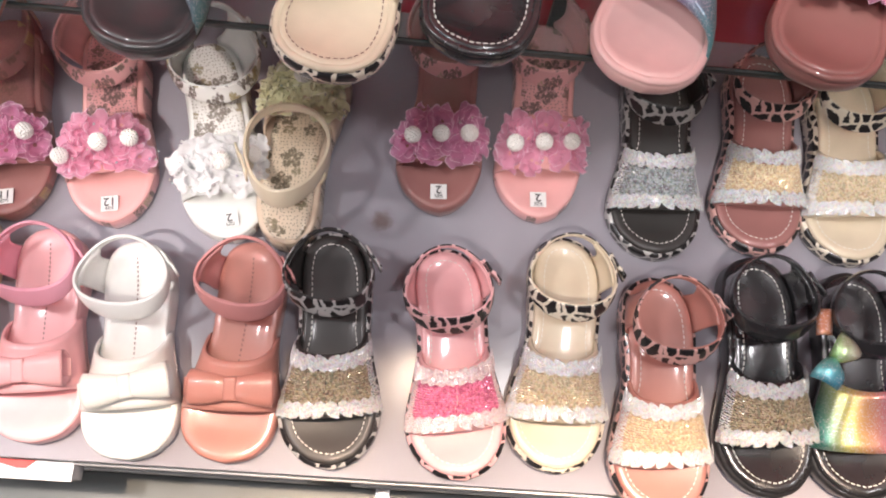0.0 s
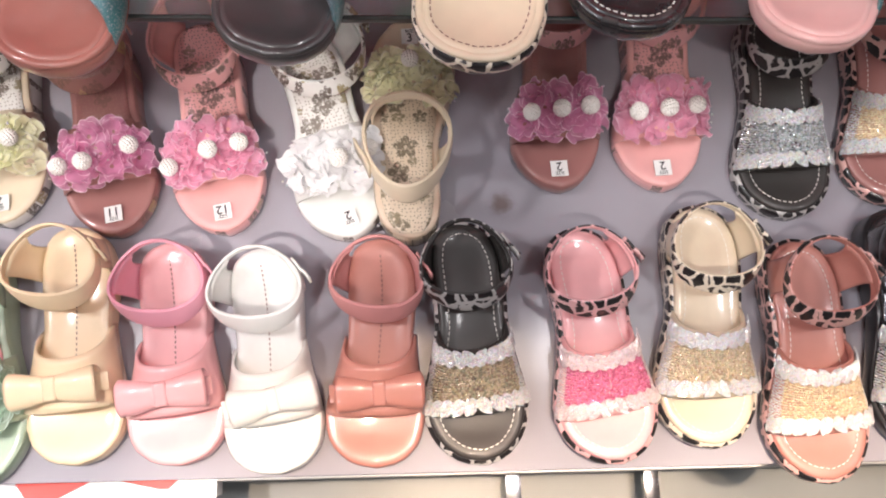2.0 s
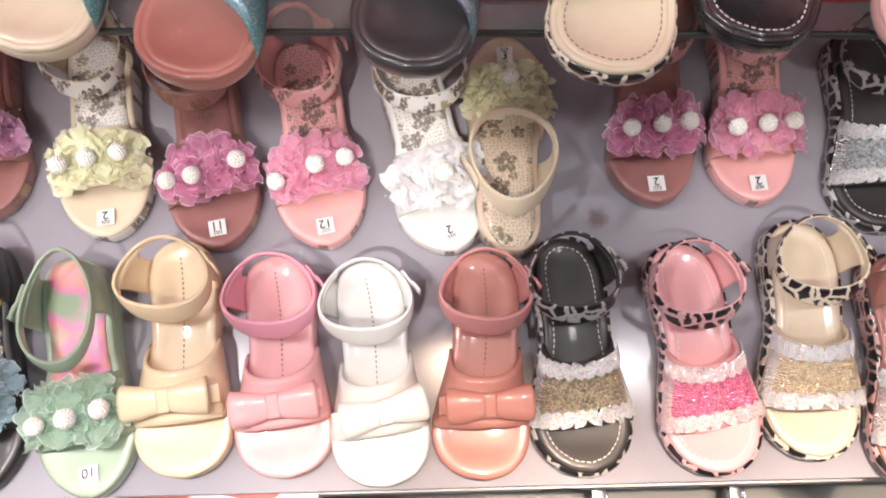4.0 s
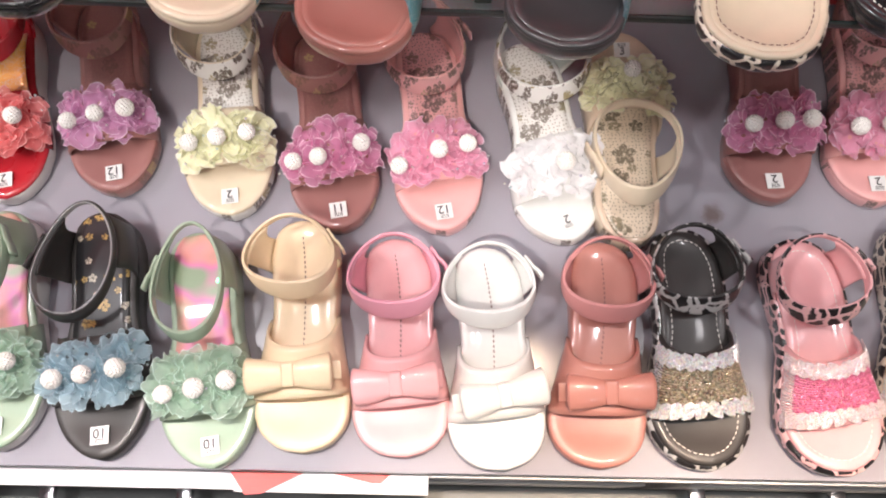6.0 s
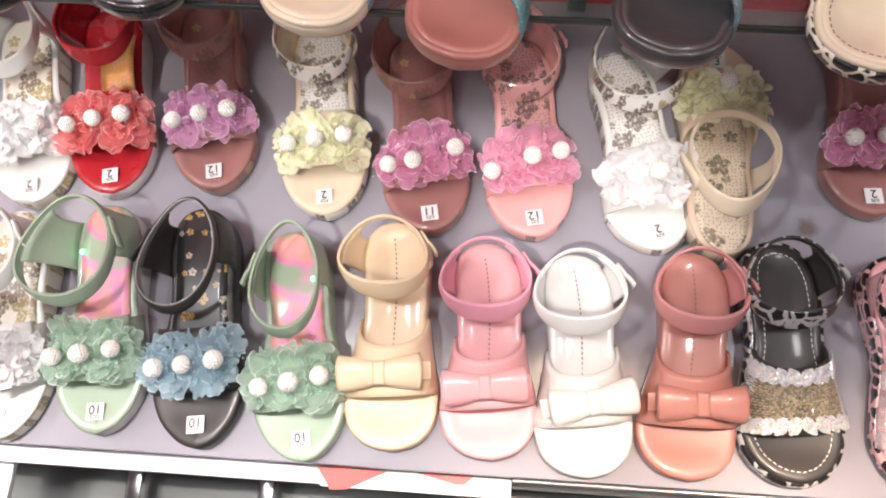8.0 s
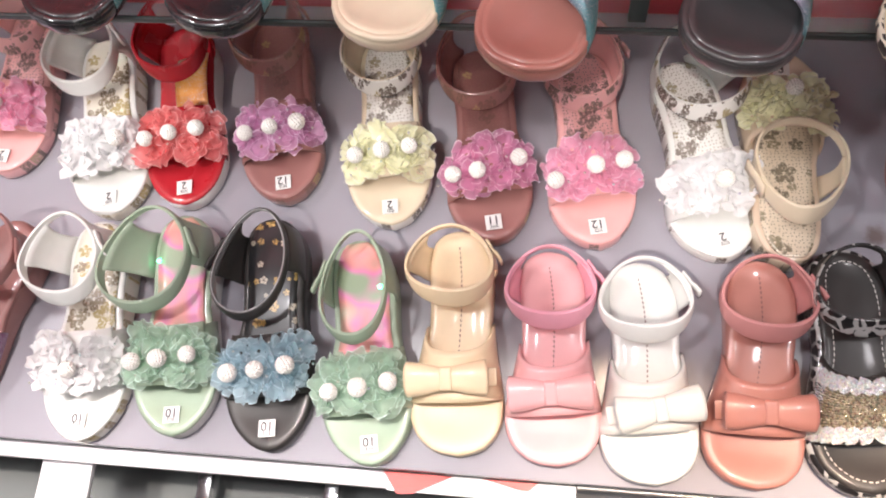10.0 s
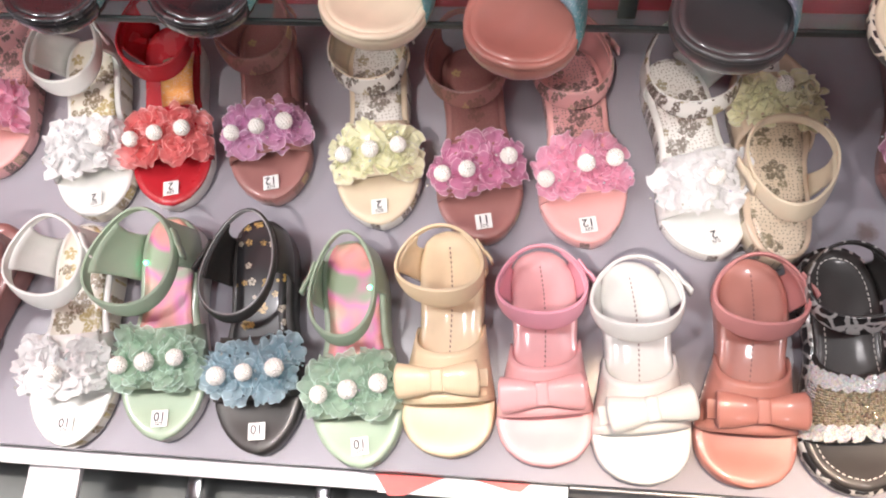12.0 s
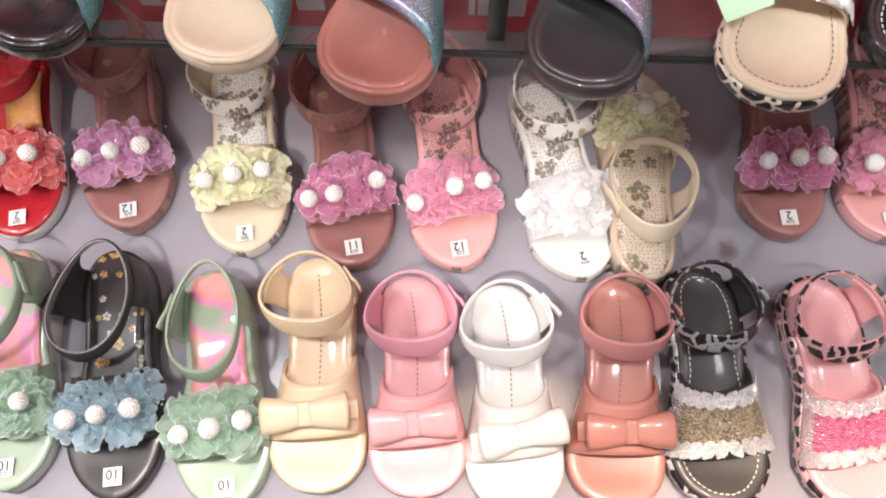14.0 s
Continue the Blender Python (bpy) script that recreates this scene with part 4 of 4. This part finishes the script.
def handle(xc, half=0.066, z=0.53):
    root = part("handle", box_mesh("handle", -half - 0.002, half + 0.002, -0.042, -0.039, z - 0.002, z + 0.002, 0.001), M["chrome"], display, "chrome drawer handle")
    root.matrix_basis = pose(xc, 0.006 + 0.022 * xc, 0, 0, 0, EDGE)
    for sx in (-1, 1):
        part("post", box_mesh("post", sx * (half + 0.005) - 0.008, sx * (half + 0.005) + 0.008, -0.041, 0.0, z - 0.005, z + 0.005, 0.002), M["chrome"], root)


for hx in (-0.624, 0.040, 0.704):
    handle(hx)

glass_shelf = thing("glass_shelf", pose(0, 0, 0), "clear glass shelf with a dark green edge", "shelf")
part("pane", box_mesh("pane", -1.15, 1.15, 0.307, 0.55, GLASS_Z - 0.006, GLASS_Z), M["glass"], glass_shelf)
part("ground_edge", box_mesh("ground_edge", -1.15, 1.15, 0.3045, 0.3070, GLASS_Z - 0.0062, GLASS_Z - 0.0002, 0.0006), M["glass_edge"], glass_shelf, "dark green ground edge")

back = thing("sign_panel", pose(0, 0, 0), "red plastic sign panel with white marks, its unseen top added for red bounce", "sign")
# the unseen upper part is added to bounce red light onto the shelf
part("panel", box_mesh("panel", -0.95, 0.48, 0.462, 0.478, SHELF_Z + 0.001, SHELF_Z + 0.60, 0.003), M["redpanel"], back)
for mx, mw in ((-0.60, 0.020), (-0.56, 0.016), (-0.446, 0.026), (-0.410, 0.018), (-0.292, 0.006), (-0.279, 0.015), (-0.250, 0.018), (-0.215, 0.018)):
    part("white_mark", box_mesh("white_mark", mx - mw / 2, mx + mw / 2, 0.459, 0.463, SHELF_Z + 0.034, SHELF_Z + 0.062), M["paper"], back)
for mx in (-0.267, 0.10, -0.70):
    part("dark_post", box_mesh("dark_post", mx - 0.009, mx + 0.009, 0.452, 0.4615, SHELF_Z + 0.001, SHELF_Z + 0.60, 0.002), M["sole_black"], back, "dark upright post")

# paper strip with two red shapes along the front rail
strip = thing("paper_strip", SLANT, "white paper strip with red shapes taped to the rail", "paper strip")
part("sheet", box_mesh("sheet", -0.470, -0.301, -0.0175, -0.001, SHELF_Z - 0.0335, SHELF_Z - 0.0325), M["paper"], strip)


def flat_shape(name, pts, z, mat, parent):
    n = len(pts)
    verts = [(x, y, z) for x, y in pts] + [(x, y, z - 0.0008) for x, y in pts]
    faces = [tuple(range(n)), tuple(range(2 * n - 1, n - 1, -1))] + [(i, i + n, (i + 1) % n + n, (i + 1) % n) for i in range(n)]
    part(name, mesh_of(name, verts, faces, False), M[mat], parent)


flat_shape("red_shape", [(-0.474, -0.001), (-0.460, -0.020), (-0.446, -0.019), (-0.410, -0.001)], SHELF_Z - 0.031, "redpaper", strip)
flat_shape("red_shape", [(-0.384, -0.001), (-0.350, -0.0085), (-0.342, -0.0085), (-0.334, -0.001)], SHELF_Z - 0.031, "redpaper", strip)

# ---- front row ----
flower_sandal((-0.741, -0.007), (-0.766, 0.199), "white", "fl_white", "ivory sandal with floral gold insole and white organza flowers", insole="print_gold", strap="white", size="10", row="front", seed=11, lean=(-0.016, 0), b=0.040, tall=0.011, pearls=((.05, .6),))
flower_sandal((-0.897, -0.008), (-0.847, 0.194), "brown", "fl_mauve", "brown glitter sandal lying askew at the end of the row", row="front", seed=10, size=None, b=0.036, plain_strap="gl_wine")
flower_sandal((-0.653, 0.006), (-0.684, 0.210), "mint", "fl_mint", "mint green sandal with holographic insole and mint organza flowers", insole="holo", size="10", row="front", seed=12, led=(-0.02, .22), side="sole_white", lean=(-0.020, 0), a=0.040, b=0.046, tall=0.010, shear=0.006, twist=0.006)
# the steel lining stands in for the bright reflection along the black strap's edge
flower_sandal((-0.563, 0.002), (-0.597, 0.212), "black", "fl_blue", "black sandal with gold flower print and blue organza flowers", insole="print_black", size="10", row="front", seed=13, lean=(-0.008, 0), a=0.032, b=0.048, tall=0.008, shear=0.004, twist=0.009, lining="steel", flap=-1)
flower_sandal((-0.470, -0.001), (-0.512, 0.196), "mint", "fl_mint", "mint green sandal with pink holographic insole and organza flowers", insole="holo", size="10", row="front", seed=14, led=(0.018, .24), a=0.028, b=0.047, tall=0.010, shear=0.005, twist=0.006, flap=-1)
bow_sandal((-0.398, 0.014), (-0.421, 0.212), "yellow", "pale yellow leather sandal with a looped bow", bow_shift=-0.006, lean=(-0.005, 0))
bow_sandal((-0.314, 0.014), (-0.340, 0.198), "pink", "pink leather sandal with a looped bow and orchid strap", strap="orchid", bow_shift=-0.002)
bow_sandal((-0.233, 0.007), (-0.263, 0.193), "white", "white leather sandal with a looped bow", bow_shift=0.006, bow_turn=5.0)
bow_sandal((-0.155, 0.011), (-0.160, 0.202), "salmon", "salmon leather sandal with a looped bow", strap="rose", bow_shift=0.005, bow_turn=2.0)
stone_sandal((-0.066, 0.016), (-0.093, 0.215), "black", "st_silver", "st_gold", "black patent sandal with gold and silver rhinestones and spotted trim", seed=21)
stone_sandal((0.046, 0.017), (0.005, 0.209), "pink", "st_rose", "st_hot", "pink sandal with hot pink rhinestones and spotted black trim", edge="leo_pink", seed=22)
stone_sandal((0.123, 0.028), (0.114, 0.230), "cream", "st_white", "st_pale", "cream sandal with gold rhinestones and spotted black trim", edge="leo_cream", seed=23, lean=(0.002, 0))
stone_sandal((0.217, 0.000), (0.195, 0.200), "salmon", "st_white", "st_champ", "salmon sandal with champagne rhinestones and spotted black trim", edge="leo_salmon", seed=24, lean=(0.009, 0))
stone_sandal((0.309, 0.024), (0.284, 0.227), "patent", "st_silver", "st_gold", "glossy black patent sandal with silver and gold rhinestones", edge="sole_black", strap="patent", seed=25)
stone_sandal((0.385, 0.027), (0.372, 0.221), "patent", "st_silver", "st_gold", "glossy black patent sandal with a rainbow glitter strap", edge="sole_black", strap="patent", glit="gl_rainbow", seed=26, side_bow=True)

# ---- back row ----
BL = 0.195
flower_sandal((-0.893, 0.247), (-0.896, 0.447), "blush", "fl_pink", "blush pink sandal with pink organza flower and floral insole", insole="print_pink", strap="print_pink", seed=31, length=BL, b=0.044, back=-0.013, shear=0.007, pearls=((0.05, .5),))
flower_sandal((-0.761, 0.210), (-0.815, 0.410), "white", "fl_white", "white sandal with floral insole and white organza flowers", insole="print_gold", strap="white", lean=(-0.010, 0), seed=32, length=BL, b=0.044, back=-0.013, shear=0.007, pearls=((.28, .45),))
flower_sandal((-0.686, 0.225), (-0.729, 0.419), "red", "fl_coral", "red patent sandal with coral organza flowers", seed=33, side="sole_white", length=BL, patch=True, b=0.044, back=-0.013, shear=0.007)
flower_sandal((-0.587, 0.236), (-0.631, 0.425), "brown", "fl_orchid", "dusty brown sandal with orchid organza flowers", insole="print_brown", strap="print_brown", size="12", seed=34, length=BL, b=0.044, back=-0.013, shear=0.007)
flower_sandal((-0.480, 0.217), (-0.514, 0.405), "cream", "fl_lemon", "cream sandal with lemon organza flowers and floral strap", insole="print_white", strap="print_white", seed=35, length=BL, b=0.044, back=-0.013, shear=0.007)
flower_sandal((-0.381, 0.208), (-0.423, 0.398), "brown", "fl_mauve", "dusty brown sandal with mauve organza flowers", insole="print_brown", strap="print_brown", size="11", seed=36, length=BL, b=0.044, back=-0.013, shear=0.007, pearls=((-.36, .56), (-.08, .58), (.36, .42)))
flower_sandal((-0.287, 0.210), (-0.325, 0.391), "blush", "fl_pink", "pink sandal with pink organza flowers and floral strap", insole="print_pink", strap="print_pink", size="12", seed=37, length=BL, b=0.044, back=-0.013, shear=0.007, pearls=((-.40, .60), (.02, .45), (.33, .40)))
flower_sandal((-0.176, 0.206), (-0.240, 0.407), "white", "fl_white", "white sandal with white organza flowers and floral strap", insole="print_white", strap="print_white", lean=(0.012, 0), a=0.040, seed=38, length=BL, b=0.044, back=-0.013, shear=0.007, pearls=((.06, .5), (.40, .45)))
flower_sandal((-0.141, 0.415), (-0.131, 0.200), "beige", "fl_lemon", "cream floral sandal turned with its heel to the front", insole="print_cream", strap="cream", size="3", seed=39, lean=(0, -0.022), b=0.045, a=0.036, rise=0.044, tall=0.0115, shear=-0.006, wide=-1, tabs=3, pearls=((0.0, .6),))
flower_sandal((0.005, 0.249), (-0.008, 0.440), "brown", "fl_mauve", "brown sandal with mauve organza flowers in the shade", insole="brown", strap="print_pink", seed=40, length=BL, b=0.044, back=-0.013, shear=0.007)
flower_sandal((0.097, 0.250), (0.085, 0.435), "blush", "fl_pink", "pink sandal with bright pink organza flowers", insole="print_pink", strap="print_pink", seed=41, length=BL, b=0.044, back=-0.013, shear=0.007)
stone_sandal((0.208, 0.226), (0.194, 0.42), "black", "st_silver", "st_grey", "black sandal with silver rhinestones and spotted trim", row="back", seed=42, length=BL)
stone_sandal((0.304, 0.239), (0.296, 0.43), "brown", "st_silver", "st_champ", "dusty rose sandal with champagne rhinestones and spotted trim", edge="leo_salmon", row="back", seed=43, length=BL)
stone_sandal((0.391, 0.237), (0.373, 0.43), "cream", "st_white", "st_pale", "cream sandal with gold rhinestones and spotted trim", edge="leo_cream", row="back", seed=44, length=BL)

# ---- on the glass shelf ----
glass_sandal((-0.714, 0.285), -9, "patent", "gl_blue", "black sandal with glitter strap on the glass shelf")
glass_sandal((-0.596, 0.285), -9, "patent", "gl_blue", "black sandal with glitter strap on the glass shelf")
glass_sandal((-0.464, 0.278), -9, "cream", "gl_blue", "cream sandal with blue glitter strap on the glass shelf")
glass_sandal((-0.357, 0.258), -9, "clay", "gl_blue", "salmon sandal with blue glitter strap on the glass shelf")
glass_sandal((-0.216, 0.267), -9, "slate", "gl_teal", "slate grey sandal with teal glitter strap on the glass shelf")
glass_sandal((-0.085, 0.264), -9, "cream", "st_champ", "cream sandal with rhinestones and spotted trim on the glass shelf", "stones", "leo_cream", stitch="thread_dark", tag=(-0.047, -0.036, 0.046, 10, -14, 28))
glass_sandal((0.015, 0.286), -9, "patent", "st_gold", "black patent sandal with rhinestones on the glass shelf", "stones", stitch="thread")
glass_sandal((0.136, 0.277), -9, "powder", "gl_blue", "powder pink sandal with blue glitter strap on the glass shelf")
glass_sandal((0.261, 0.292), -9, "cocoa", "fl_mauve", "dusty rose sandal with mauve flowers on the glass shelf", "flower")
